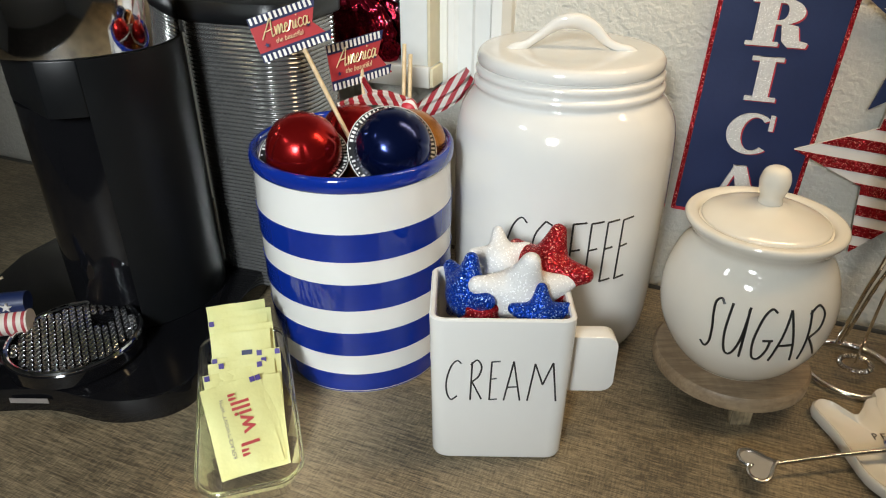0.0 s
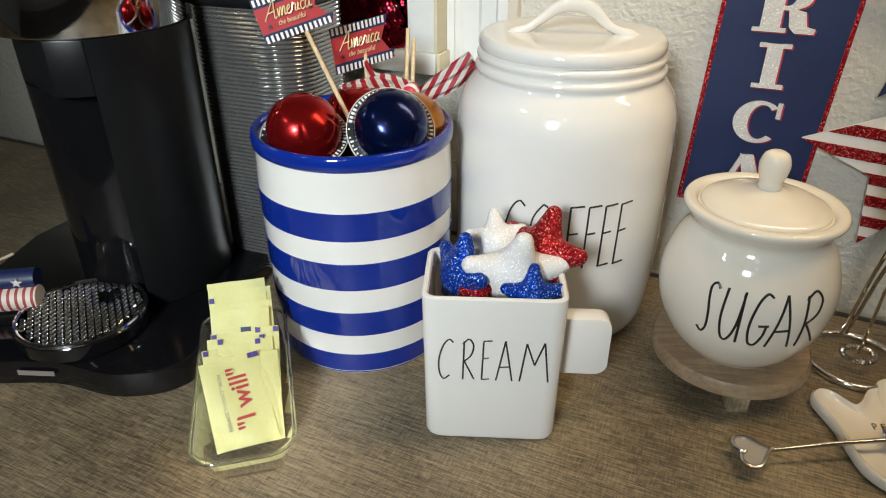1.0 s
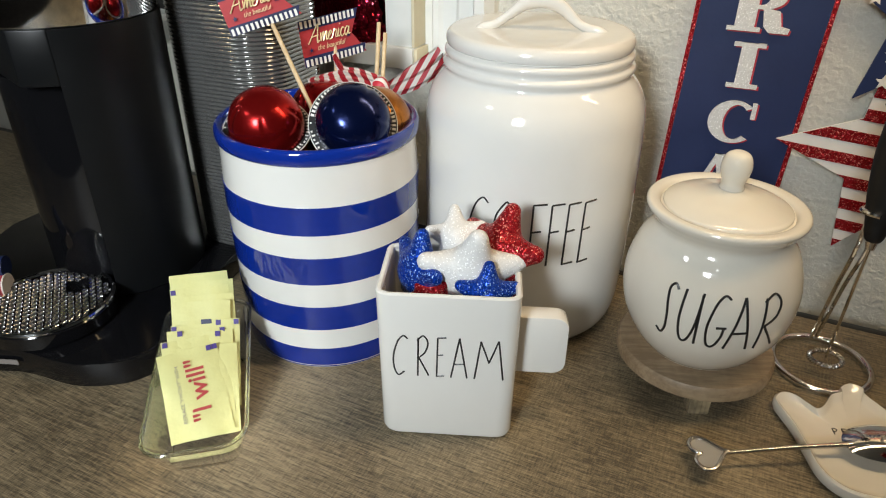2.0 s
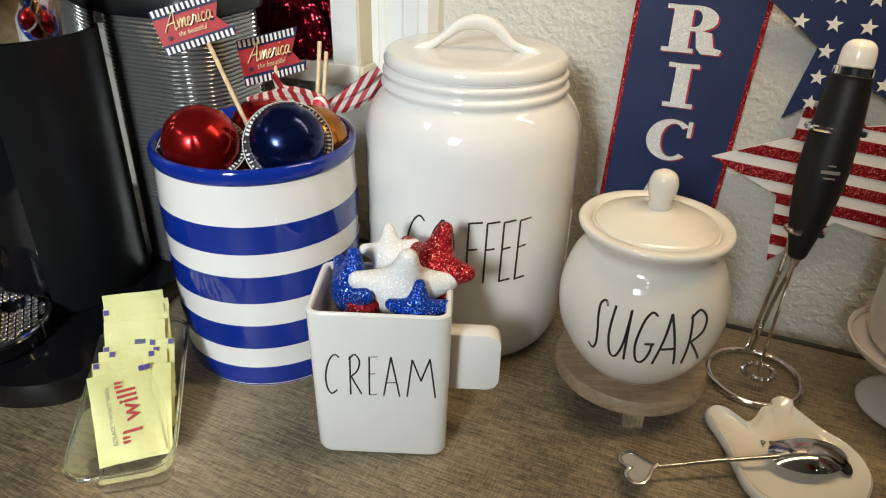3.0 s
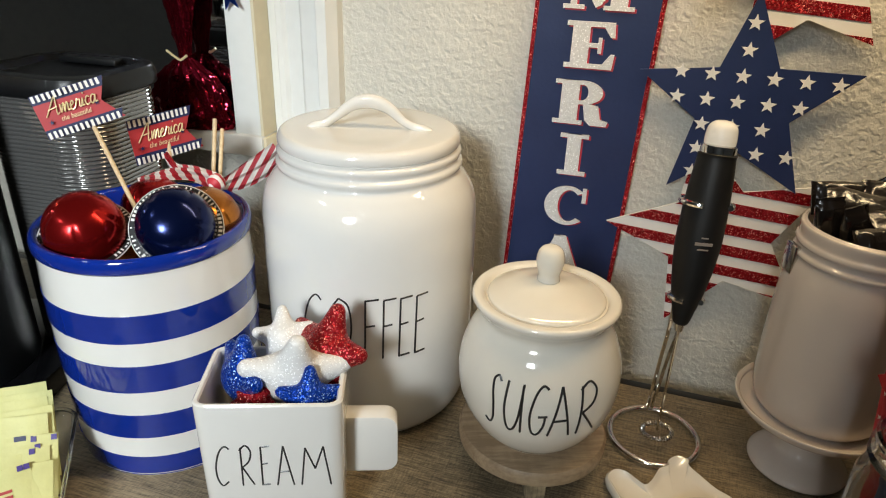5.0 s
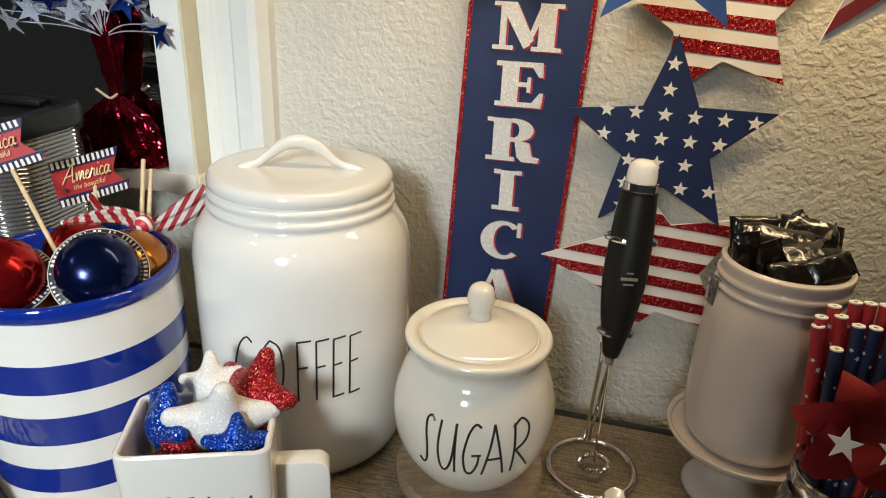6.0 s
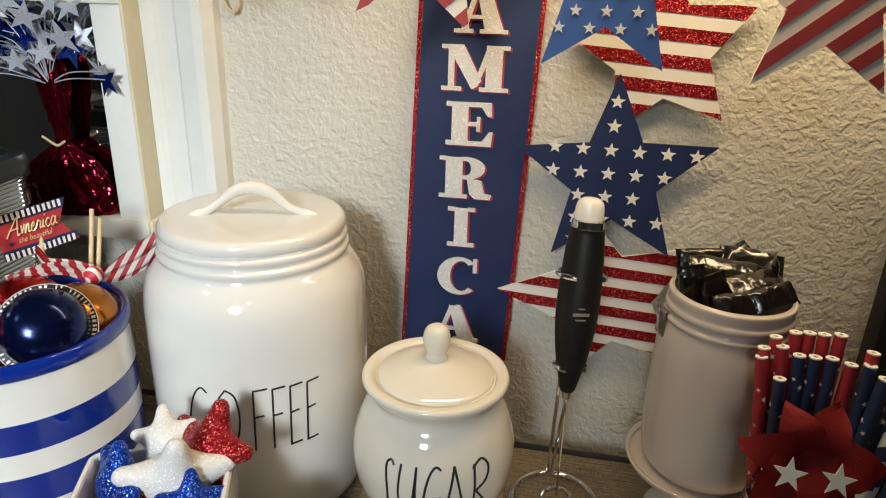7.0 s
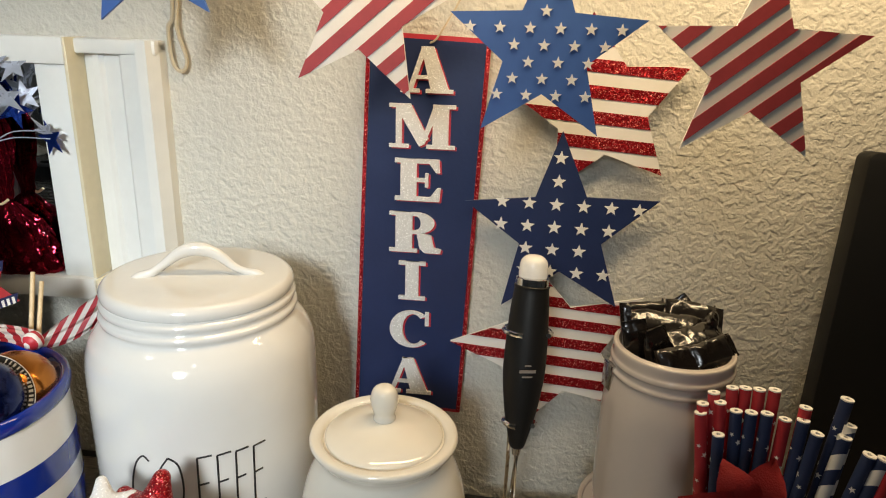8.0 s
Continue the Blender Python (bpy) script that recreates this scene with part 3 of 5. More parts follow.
CELLS = [("A", 0.014, 0.3875, 0.047), ("M", 0.0105, 0.3380, 0.060), ("E", 0.0080, 0.2886, 0.044), ("R", 0.0060, 0.2380, 0.050), ("I", 0.0035, 0.1890, 0.029), ("C", 0.0025, 0.1375, 0.043), ("A", 0.0005, 0.0855, 0.049)]
for ch, u, z, w in CELLS:
    h = 0.0395
    for name, dx, y0, y1, material, text in (("letter_shade", 0.0016, -0.0128, -0.0120, RED_INK, "red drop edge of a letter"), ("letter", 0.0, -0.0158, -0.0130, WHITE_GLITTER, "white glitter capital letter")):
        bm = bmesh.new()
        for i, out in enumerate(slab_letter(ch)):
            prism([(u - w / 2 + dx + w * x, z + h * y - dx) for x, y in out], y0 - 0.00004 * i, y1, bm)
        part(name, bm, material, sign, text, smooth=False)
part("hanger", tube(curve_points([(0.016, -0.013, 0.430), (0.024, -0.016, 0.437), (0.045, -0.012, 0.475), (0.06, -0.008, 0.52)], 5), 0.0009, 6), TWINE, sign, "gold twine hanger")

# ---- the star garland, hung in front of the wall ----
GAR = 0.15
garland = thing("star_garland", WALL, "card star garland on twine, striped and blue spangled", "garland")
BLUE_GRID = (0.0900, 0.4335, 0.0196, 0.0107)
striped_star("striped_star", garland, 0.0676, 8, -0.0110, 0.4550, -GAR, 0.0172, -40, DUSTY_RED, WHITE_CARD, 0.2)
spangled_star("spangled_star", garland, 0.0672, 1, 0.1107, 0.4312, -GAR - 0.004, BLUE_CARD, BLUE_GRID, 0.0042, 0, WHITE_CARD, 1)
striped_star("striped_star", garland, 0.0696, 1, 0.2471, 0.4253, -GAR, 0.0172, -40, DUSTY_RED, WHITE_CARD)
spangled_star("spangled_star", garland, 0.0672, -5, -0.162, 0.4985, -GAR - 0.004, BLUE_CARD, (-0.162, 0.4985, 0.0196, 0.0107), 0.0042, -5, WHITE_CARD, 1)
part("twine", tube(curve_points([(-0.32, -GAR, 0.60), (-0.162, -GAR, 0.560), (-0.01, -GAR, 0.51), (0.11, -GAR, 0.49), (0.2475, -GAR, 0.487), (0.45, -GAR, 0.53)], 6), 0.0010, 6), TWINE, garland)
cord = thing("twine_loop", WALL, "knotted loop of off-white twine hanging on the wall", "twine")
part("loop", tube(curve_points([(-0.222, -0.006, 0.56), (-0.221, -0.005, 0.455), (-0.226, -0.007, 0.435), (-0.224, -0.008, 0.405), (-0.216, -0.007, 0.397), (-0.211, -0.006, 0.408), (-0.217, -0.008, 0.436), (-0.215, -0.006, 0.470), (-0.216, -0.006, 0.56)], 6), 0.0018, 6), TWINE, cord)


# ---- the ceramics ----
def place_lathe(c, z=0.0):
    return pose(c[0], c[1], z)


CAN = (0.0975, 0.5575)
canister = thing("coffee_canister", place_lathe(CAN), "tall white glazed ceramic canister lettered COFFEE, lid on", "canister")
part("body", lathe(smooth_profile([(0, 0.0008), (0.070, 0.0), (0.0785, 0.0015), (0.0850, 0.010), (0.0885, 0.030), (0.0902, 0.080), (0.0905, 0.150), (0.0895, 0.186), (0.0862, 0.202), (0.0800, 0.2130), (0.0752, 0.2190), (0.0745, 0.2215), (0.0760, 0.2245), (0.0757, 0.2270), (0.0735, 0.2290), (0.0735, 0.2310), (0.0748, 0.2335), (0.0745, 0.2360), (0.0722, 0.2380), (0.0700, 0.2385), (0.066, 0.2380), (0.064, 0.19), (0, 0.188)], 5), 96), CERAMIC, canister)
lid = part("lid", lathe(smooth_profile([(0, 0.2385), (0.066, 0.2385), (0.0722, 0.2392), (0.0738, 0.2420), (0.0735, 0.2460), (0.0712, 0.2492), (0.067, 0.2502), (0.052, 0.2500), (0.030, 0.2488), (0, 0.2485)], 5), 96), CERAMIC, canister)
arch = curve_points([(-0.050, 0, 0.2425), (-0.044, 0, 0.2480), (-0.035, 0, 0.2520), (-0.025, 0, 0.2590), (-0.012, 0, 0.2682), (0.002, 0, 0.2706), (0.015, 0, 0.2660), (0.027, 0, 0.2556), (0.036, 0, 0.2510), (0.044, 0, 0.2480), (0.050, 0, 0.2425)], 6)
part("handle", tube(arch, [0.0042 + 0.0012 * math.cos(4 * math.pi * k / (len(arch) - 1)) for k in range(len(arch))], 14, flat=1.5), CERAMIC, lid, m=pose(0, 0, 0, 0, 0, -4))


def on_cylinder(r):
    return lambda a, z: Vector((r(z) * math.sin(radians(a)), -r(z) * math.cos(radians(a)), z))


cells = [(-34, -22), (-20, -7), (-2.5, 6.5), (6.5, 15), (15, 23), (23.5, 31.5)]
part("lettering", revolve_strokes(lettering("COFFEE", cells, 0.0875, 0.141), on_cylinder(lambda z: 0.0903), 0.00085), INK, canister, "thin black lettering COFFEE")

SUG = (0.232, 0.455)
riser = thing("wooden_riser", place_lathe(SUG), "round pale wood riser on small square feet", "riser")
part("disc", lathe([(0, 0.0190), (0.056, 0.0190), (0.0595, 0.0215), (0.0600, 0.0300), (0.0580, 0.0330), (0, 0.0330)], 72), BOARD_WOOD, riser)
for a in (265, 25, 145):
    part("foot", box((0.016, 0.014, 0.0188), (0.043 * math.cos(radians(a)), 0.043 * math.sin(radians(a)), 0.0094), 0.001), TABLE_WOOD, riser)
sugar = thing("sugar_bowl", place_lathe(SUG, 0.0333), "round cream glazed ceramic sugar bowl lettered SUGAR, lidded", "sugar bowl")
SUGAR_PROFILE = [(0, 0.0005), (0.034, 0.0), (0.040, 0.002), (0.0500, 0.0140), (0.0590, 0.0320), (0.0628, 0.0520), (0.0618, 0.0700), (0.0560, 0.0890), (0.0490, 0.1000), (0.0478, 0.1060), (0.0515, 0.1120), (0.0548, 0.1165), (0.0552, 0.1195), (0.0530, 0.1215), (0.0470, 0.1205), (0.0445, 0.1150), (0.044, 0.104), (0, 0.10)]
SUGAR_LINE = smooth_profile(SUGAR_PROFILE, 6)


def sugar_radius(z):
    for (r0, z0), (r1, z1) in zip(SUGAR_LINE, SUGAR_LINE[1:]):
        if z0 <= z <= z1 and z1 > z0:
            return r0 + (r1 - r0) * (z - z0) / (z1 - z0)
    return 0.06


part("body", lathe(SUGAR_LINE, 96), CREAM_CERAMIC, sugar)
lid = part("lid", lathe(smooth_profile([(0, 0.1155), (0.043, 0.1160), (0.0438, 0.1185), (0.0420, 0.1215), (0.030, 0.1265), (0.016, 0.1300), (0.0075, 0.1325), (0, 0.1335)], 5), 72), CREAM_CERAMIC, sugar)
part("knob", lathe(smooth_profile([(0, 0.1315), (0.0080, 0.1322), (0.0078, 0.137), (0.0098, 0.144), (0.0103, 0.150), (0.0085, 0.1565), (0.0045, 0.1595), (0, 0.1600)], 5), 40), CREAM_CERAMIC, lid)
cells = [(-48, -37), (-34, -20.5), (-17, -4.5), (-4, 12), (15, 31.5)]
part("lettering", revolve_strokes(lettering("SUGAR", cells, 0.0385, 0.0800), on_cylinder(sugar_radius), 0.00095), INK, sugar, "thin black lettering SUGAR")

# striped crock
CROCK = (-0.0725, 0.508)
crock = thing("striped_crock", place_lathe(CROCK), "white ceramic crock with cobalt blue bands, full of pods", "crock")
CROCK_LINE = [(0.0725, 0.0), (0.0742, 0.003), (0.0750, 0.018), (0.0762, 0.060), (0.0772, 0.110), (0.0776, 0.150), (0.0764, 0.176), (0.0768, 0.1850)]


def crock_radius(z):
    for (r0, z0), (r1, z1) in zip(CROCK_LINE, CROCK_LINE[1:]):
        if z0 <= z <= z1:
            return r0 + (r1 - r0) * (z - z0) / (z1 - z0)
    return 0.0765


part("body", lathe([(0, 0.001)] + CROCK_LINE + [(0.0770, 0.1855), (0.0720, 0.1858), (0.0715, 0.17), (0.069, 0.03), (0, 0.02)], 96), CERAMIC, crock)
for z0, z1 in ((0.0012, 0.0208), (0.0400, 0.0618), (0.0828, 0.1060), (0.1255, 0.1480)):
    n = 5
    band = [(crock_radius(z0 + (z1 - z0) * k / n) + 0.0004, z0 + (z1 - z0) * k / n) for k in range(n + 1)]
    part("blue_band", lathe([(band[0][0] - 0.002, z0)] + band + [(band[-1][0] - 0.002, z1)], 96), BLUE_GLAZE, crock, "cobalt blue glazed band")
part("rim", lathe(smooth_profile([(0.0768, 0.1790), (0.0785, 0.1815), (0.0787, 0.1870), (0.0770, 0.1905), (0.0738, 0.1905), (0.0716, 0.1875), (0.0712, 0.175)], 4), 96), BLUE_GLAZE, crock, "cobalt blue rim")


# coffee pods
def pod(place, material, label):
    """A domed capsule: foil dome with radial dents over a wide rim printed with a code ring."""
    ob = thing("coffee_pod", place, label, "coffee pod", "pods in the crock")
    dome = lathe(smooth_profile([(0.0280, 0.0012), (0.0277, 0.006), (0.0264, 0.0145), (0.0228, 0.0228), (0.0155, 0.0296), (0.0072, 0.0324), (0, 0.0328)], 5), 96)
    for v in dome.verts:
        a, q = math.atan2(v.co.y, v.co.x), v.co.z / 0.0328
        dent = 0.0011 * abs(math.cos(2.5 * a + 0.9 * q)) ** 60 * max(0.0, math.sin(math.pi * min(1.0, max(0.0, q * 1.6 - 0.5))))
        v.co -= v.co.normalized() * dent
    part("dome", dome, material, ob)
    part("rim", lathe([(0, -0.0008), (0.0318, -0.0008), (0.0326, 0.0), (0.0318, 0.0011), (0.0279, 0.0013)], 64), INK, ob, "dark rim edge")
    code = bmesh.new()
    rng = random.Random(5)
    for k in range(60):
        if rng.random() < 0.85:
            a0, a1 = radians(6 * k), radians(6 * k + rng.choice((2.2, 2.8, 3.6)))
            r0 = 0.0287 if rng.random() < 0.85 else 0.0300
            v = [code.verts.new((r * math.cos(a), r * math.sin(a), 0.0016)) for r, a in ((r0, a0), (0.0314, a0), (0.0314, a1), (r0, a1))]
            code.faces.new(v)
    part("rim_line", lathe([(0.0321, 0.0010), (0.0322, 0.0014), (0.0327, 0.0010), (0.0327, 0.0004)], 64), WHITE_CARD, ob, "pale outer rim")
    part("code_ring", code, WHITE_CARD, ob, "white code marks round the rim", smooth=False)
    return ob


def facing(p, way, spin=0.0):
    """A pose at p whose z axis points along way."""
    q = Vector(way).to_track_quat("Z", "Y").to_matrix().to_4x4()
    return Matrix.Translation(p) @ q @ pose(0, 0, 0, 0, 0, spin)


pod(facing((-0.0388, 0.4790, 0.1940), (0.20, -0.78, 0.60)), POD_BLUE, "dark blue metallic coffee pod with coded rim")
pod(facing((-0.1040, 0.4800, 0.1875), (0.10, -0.45, 0.86)), POD_RED, "red metallic coffee pod")
pod(facing((-0.0290, 0.5090, 0.1800), (0.25, -0.20, 0.95)), POD_AMBER, "amber metallic coffee pod")
pod(facing((-0.0760, 0.5420, 0.1740), (0.0, 0.1, 1.0)), POD_RED, "red metallic coffee pod at the back")
pod(facing((-0.1000, 0.5330, 0.1400), (0.1, 0.1, 1.0)), POD_AMBER, "amber metallic coffee pod deep in the crock")
pod(facing((-0.0550, 0.4950, 0.1300), (0.1, -0.1, 1.0)), POD_RED, "red metallic coffee pod deep in the crock")


# ---- cream jug and its glitter stars ----
JUG = pose(0.0395, 0.4000, 0) @ Matrix.Diagonal((1.055, 0.75, 1.055, 1))
jug = thing("cream_jug", JUG, "square white ceramic cream jug lettered CREAM, holding stars", "jug")


def square_shell(levels, wall_t, top, base):
    """A rounded square pot with an open top."""
    bm = bmesh.new()
    rings = []
    for z, w, r in levels:
        rings.append([bm.verts.new((x, y, z)) for x, y in rounded(w, w, r, 6)])
    z1 = levels[-1][0]
    for dz, inset in ((0.0012, 0.0012), (0.0012, wall_t - 0.001), (0.0, wall_t), (-0.03, wall_t + 0.0005), (-z1 + base, wall_t + 0.002)):
        w = levels[-1][1] - 2 * inset
        rings.append([bm.verts.new((x, y, z1 + dz)) for x, y in rounded(w, w, max(0.003, levels[-1][2] - inset), 6)])
    n = len(rings[0])
    for a, b in zip(rings, rings[1:]):
        for k in range(n):
            bm.faces.new((a[k], a[(k + 1) % n], b[(k + 1) % n], b[k]))
    bm.faces.new(rings[0][::-1])
    bm.faces.new(rings[-1])
    return bm


shell = square_shell([(0.0, 0.082, 0.010), (0.0012, 0.0862, 0.011), (0.005, 0.0884, 0.011), (0.06, 0.0890, 0.010), (0.115, 0.0905, 0.010)], 0.0042, 0.1165, 0.006)
for v in shell.verts:
    # the pouring lip is pulled out of one side of the rim
    k = max(0.0, 1 - abs(v.co.y) / 0.022) * max(0.0, (v.co.z - 0.088) / 0.028)
    if v.co.x < -0.03 and k > 0:
        v.co.x -= 0.015 * k
        v.co.z += 0.002 * k
part("body", shell, CERAMIC, jug)
part("handle", prism([(0.0555 + x, 0.0645 + z) for x, z in rounded(0.046, 0.0455, 0.009)], -0.0125, 0.0065, bevel=0.0012), CERAMIC, jug)
cells = [(-0.0352, -0.0246), (-0.0201, -0.0112), (-0.0076, -0.0004), (0.0020, 0.0135), (0.0168, 0.0368)]
front = lambda x, z: Vector((x, -0.0445 - 0.00075 * (z - 0.06) / 0.055, z))
part("lettering", revolve_strokes(lettering("CREAM", cells, 0.0530, 0.0850), front, 0.00062), INK, jug, "thin black lettering CREAM")


def unit_star(n=100, m=44):
    """Directions and reach of a plump star of radius 1: five blunt cones melted together."""
    lon, lat = np.meshgrid(np.linspace(0, 2 * np.pi, n, endpoint=False), np.arcsin(np.linspace(-1, 1, m + 1)) * 0.5 + np.linspace(-np.pi / 2, np.pi / 2, m + 1) * 0.5)
    d = np.stack([np.cos(lat) * np.sin(lon), np.cos(lat) * np.cos(lon), np.sin(lat)], -1)
    lo, hi = np.zeros(lat.shape), np.full(lat.shape, 1.1)
    tips = [(np.sin(k * 2 * np.pi / 5), np.cos(k * 2 * np.pi / 5), 0.0) for k in range(5)]
    for _ in range(18):
        r = 0.5 * (lo + hi)
        p = d * r[..., None]
        melt = 0.0
        for t in tips:
            h = np.clip(p @ np.array(t) / 0.83, 0, 1)
            gap = np.linalg.norm(p * (1, 1, 1.12) - h[..., None] * 0.83 * np.array(t), axis=-1) - (0.42 - 0.25 * h ** 1.2)
            melt = melt + np.exp(-18 * gap)
        inside = melt > 1
        lo, hi = np.where(inside, r, lo), np.where(inside, hi, r)
    return d * lo[..., None]


STAR_FORM = unit_star()


def puffy_star(c, up, way, r, material, label):
    """A plump five-armed glitter star, one arm along up, its face along way."""
    bm = bmesh.new()
    rows = [[bm.verts.new([float(x) * r for x in v]) for v in row] for row in STAR_FORM]
    for a, b in zip(rows, rows[1:]):
        for k in range(len(a)):
            bm.faces.new((a[k], a[(k + 1) % len(a)], b[(k + 1) % len(a)], b[k]))
    bmesh.ops.remove_doubles(bm, verts=bm.verts, dist=0.00003)
    y = Vector(up).normalized()
    z = Vector(way)
    z = (z - y * z.dot(y)).normalized()
    m = Matrix.Translation(c) @ Matrix((y.cross(z), y, z)).transposed().to_4x4()
    ob = single("glitter_star", bm, material, m, label, "glitter star", "stars in the cream jug")
    return ob


def two_tips(top, side, way):
    """Centre, up direction and radius of a star from its top tip and the next tip clockwise."""
    t, s = Vector(top), Vector(side)
    e = (s - t).normalized()
    r = (s - t).length / (2 * math.sin(radians(36)))
    z = Vector(way)
    z = (z - e * z.dot(e)).normalized()
    c = (s + t) / 2 - z.cross(e) * r * math.cos(radians(36))
    return c, t - c, z, r


puffy_star((0.0525, 0.4020, 0.1200), (0.14, -0.30, 0.94), (0.17, -0.95, -0.25), 0.0395, WHITE_GLITTER, "white glitter star standing in the cream jug")
puffy_star(*two_tips((0.0381, 0.4467, 0.1484), (0.0622, 0.4366, 0.1390), (-0.1, -0.80, 0.60)), WHITE_GLITTER, "small white glitter star at the back of the jug")
puffy_star(*two_tips((0.0812, 0.4315, 0.1586), (0.1007, 0.4016, 0.1352), (-0.60, -0.70, 0.40)), RED_GLITTER, "red glitter star leaning out of the cream jug")
puffy_star((0.0165, 0.4060, 0.1165), (0.10, 0.05, 1.0), (-0.86, -0.50, 0.12), 0.0320, BLUE_GLITTER, "blue glitter star leaning on the jug's lip")
puffy_star((0.0646, 0.3815, 0.1150), (0.02, 0.33, 0.94), (0.18, -0.93, 0.32), 0.0232, BLUE_GLITTER, "blue glitter star lying over the jug's front edge")
puffy_star((0.0262, 0.3900, 0.1065), (0.59, 0.10, 0.80), (-0.05, -0.95, 0.25), 0.0205, RED_GLITTER, "small red glitter star low in the cream jug")
puffy_star((0.0480, 0.4060, 0.0960), (0.3, 0.9, 0.1), (0.0, -0.2, 1.0), 0.0260, RED_GLITTER, "red glitter star deep in the cream jug")

# ---- flags, ribbon and sticks in the crock ----


# one word in a running brush hand, in letter heights
SCRIPT = [
    [(0.0, 0.0), (0.22, 0.55), (0.42, 1.0), (0.45, 0.5), (0.48, 0.0), (0.58, 0.1)], [(0.10, 0.35), (0.50, 0.42)],
    [(0.62, 0.5), (0.66, 0.02), (0.75, 0.5), (0.80, 0.4), (0.80, 0.02), (0.90, 0.5), (0.96, 0.4), (0.96, 0.05), (1.05, 0.1)],
    [(1.05, 0.2), (1.20, 0.36), (1.15, 0.5), (1.07, 0.33), (1.10, 0.05), (1.22, 0.05), (1.30, 0.2), (1.36, 0.52), (1.39, 0.44), (1.48, 0.45), (1.46, 0.1), (1.55, 0.06)],
    [(1.55, 0.06), (1.61, 0.48), (1.60, 0.08), (1.69, 0.1)], [(1.63, 0.70), (1.66, 0.76)],
    [(1.90, 0.42), (1.80, 0.5), (1.72, 0.25), (1.80, 0.02), (1.92, 0.12)],
    [(2.15, 0.42), (2.03, 0.5), (1.95, 0.22), (2.03, 0.02), (2.12, 0.2), (2.16, 0.48), (2.16, 0.08), (2.26, 0.1)],
]


def pick_flag(stick0, stick1, corner, along, down, label, brightness=1.0):
    """A swallow-tailed paper flag glued to a bamboo stick."""
    ob = thing("pick_flag", IDENT, label, "flag", "flags in the crock")
    part("stick", tube([stick0, stick1], 0.0017, 10), STICK, ob)
    a, d = Vector(along), Vector(down)
    nrm = a.cross(d).normalized()
    if nrm.y > 0:
        nrm = -nrm

    def plate(pts, lift, thick, bm):
        front = [bm.verts.new(Vector(corner) + a * x + d * y + nrm * (lift + 0.0012 * math.sin(5 * x))) for x, y in pts]
        back = [bm.verts.new(v.co - nrm * thick) for v in front]
        bm.faces.new(front)
        bm.faces.new(back[::-1])
        for i in range(len(pts)):
            j = (i + 1) % len(pts)
            bm.faces.new((front[i], back[i], back[j], front[j]))

    bm = bmesh.new()
    plate([(0, 0), (0.94, 0), (0.80, 0.5), (1.0, 1.0), (0, 1.0)], 0, 0.0004, bm)
    flag = part("paper", bm, FLAG_RED, ob, smooth=False)
    for y0, y1 in ((-0.02, 0.20), (0.80, 1.02)):
        bm = bmesh.new()
        e = 0.94 if y0 < 0.5 else 1.0
        plate([(0, y0), (e, y0), (e - 0.05, y1), (0, y1)], 0.0004, 0.0003, bm)
        part("border", bm, NAVY_PRINT, flag, "navy border with white bars", smooth=False)
        for k in range(14):
            x = 0.02 + k * 0.068
            if x + 0.034 < e - 0.02:
                bm = bmesh.new()
                plate([(x, y0 + 0.01), (x + 0.036, y0 + 0.01), (x + 0.036, y1 - 0.055), (x, y1 - 0.055)] if y0 < 0.5 else [(x, y0 + 0.055), (x + 0.036, y0 + 0.055), (x + 0.036, y1 - 0.01), (x, y1 - 0.01)], 0.0008, 0.0003, bm)
                part("white_bar", bm, WHITE_CARD, flag, smooth=False)
    bm = bmesh.new()
    basis = Matrix((a.normalized(), -nrm, -d.normalized())).transposed().to_4x4()
    m = Matrix.Translation(Vector(corner) + a * 0.43 + d * 0.52 + nrm * 0.0010) @ basis
    hi, wide = d.length * 0.40, a.length * 0.66 / 2.26
    for st in SCRIPT:
        tube([m @ Vector(((x - 1.13 + 0.22 * z) * wide, 0, z * hi)) for x, z, _ in curve_points([(x, z, 0) for x, z in st], 4)], 0.00052, 5, bm)
    m = Matrix.Translation(Vector(corner) + a * 0.45 + d * 0.64 + nrm * 0.0012) @ basis @ Matrix(((1, 0, 0.3, 0), (0, 1, 0, 0), (0, 0, 1, 0), (0, 0, 0, 1)))
    text_mesh("the beautiful", d.length * 0.17, 0.0001, m, bm, narrow=0.80)
    part("gold_lettering", bm, GOLD, flag, "gold foil lettering America the beautiful", smooth=False)
    for x, y in ((0.13, 0.66), (0.74, 0.52)):
        bm = bmesh.new()
        plate([(x + sx / a.length, y + sy / d.length) for sx, sy in star_outline(0.0022, 180)], 0.0009, 0.0003, bm)
        part("printed_star", bm, NAVY_PRINT, flag, smooth=False)
    return ob


pick_flag((-0.0591, 0.4886, 0.1700), (-0.1150, 0.5390, 0.2640), (-0.1471, 0.5244, 0.2756), (0.0513, 0.0172, 0.0150), (0.0098, -0.0024, -0.0300), "red paper pick flag with gold lettering on a bamboo stick")
pick_flag((-0.0670, 0.5560, 0.1600), (-0.0730, 0.5850, 0.2280), (-0.0984, 0.5668, 0.2475), (0.0473, 0.0298, 0.0079), (0.0034, 0.0001, -0.0358), "red paper pick flag tucked behind the pods")
for p0, p1 in (((-0.0380, 0.5640, 0.17), (-0.0375, 0.6030, 0.2420)), ((-0.0330, 0.5640, 0.17), (-0.0325, 0.6040, 0.2330))):
    single("bamboo_stick", tube([p0, p1], 0.0018, 10), STICK, IDENT, "plain bamboo stick standing in the striped crock", "stick", "sticks in the crock")

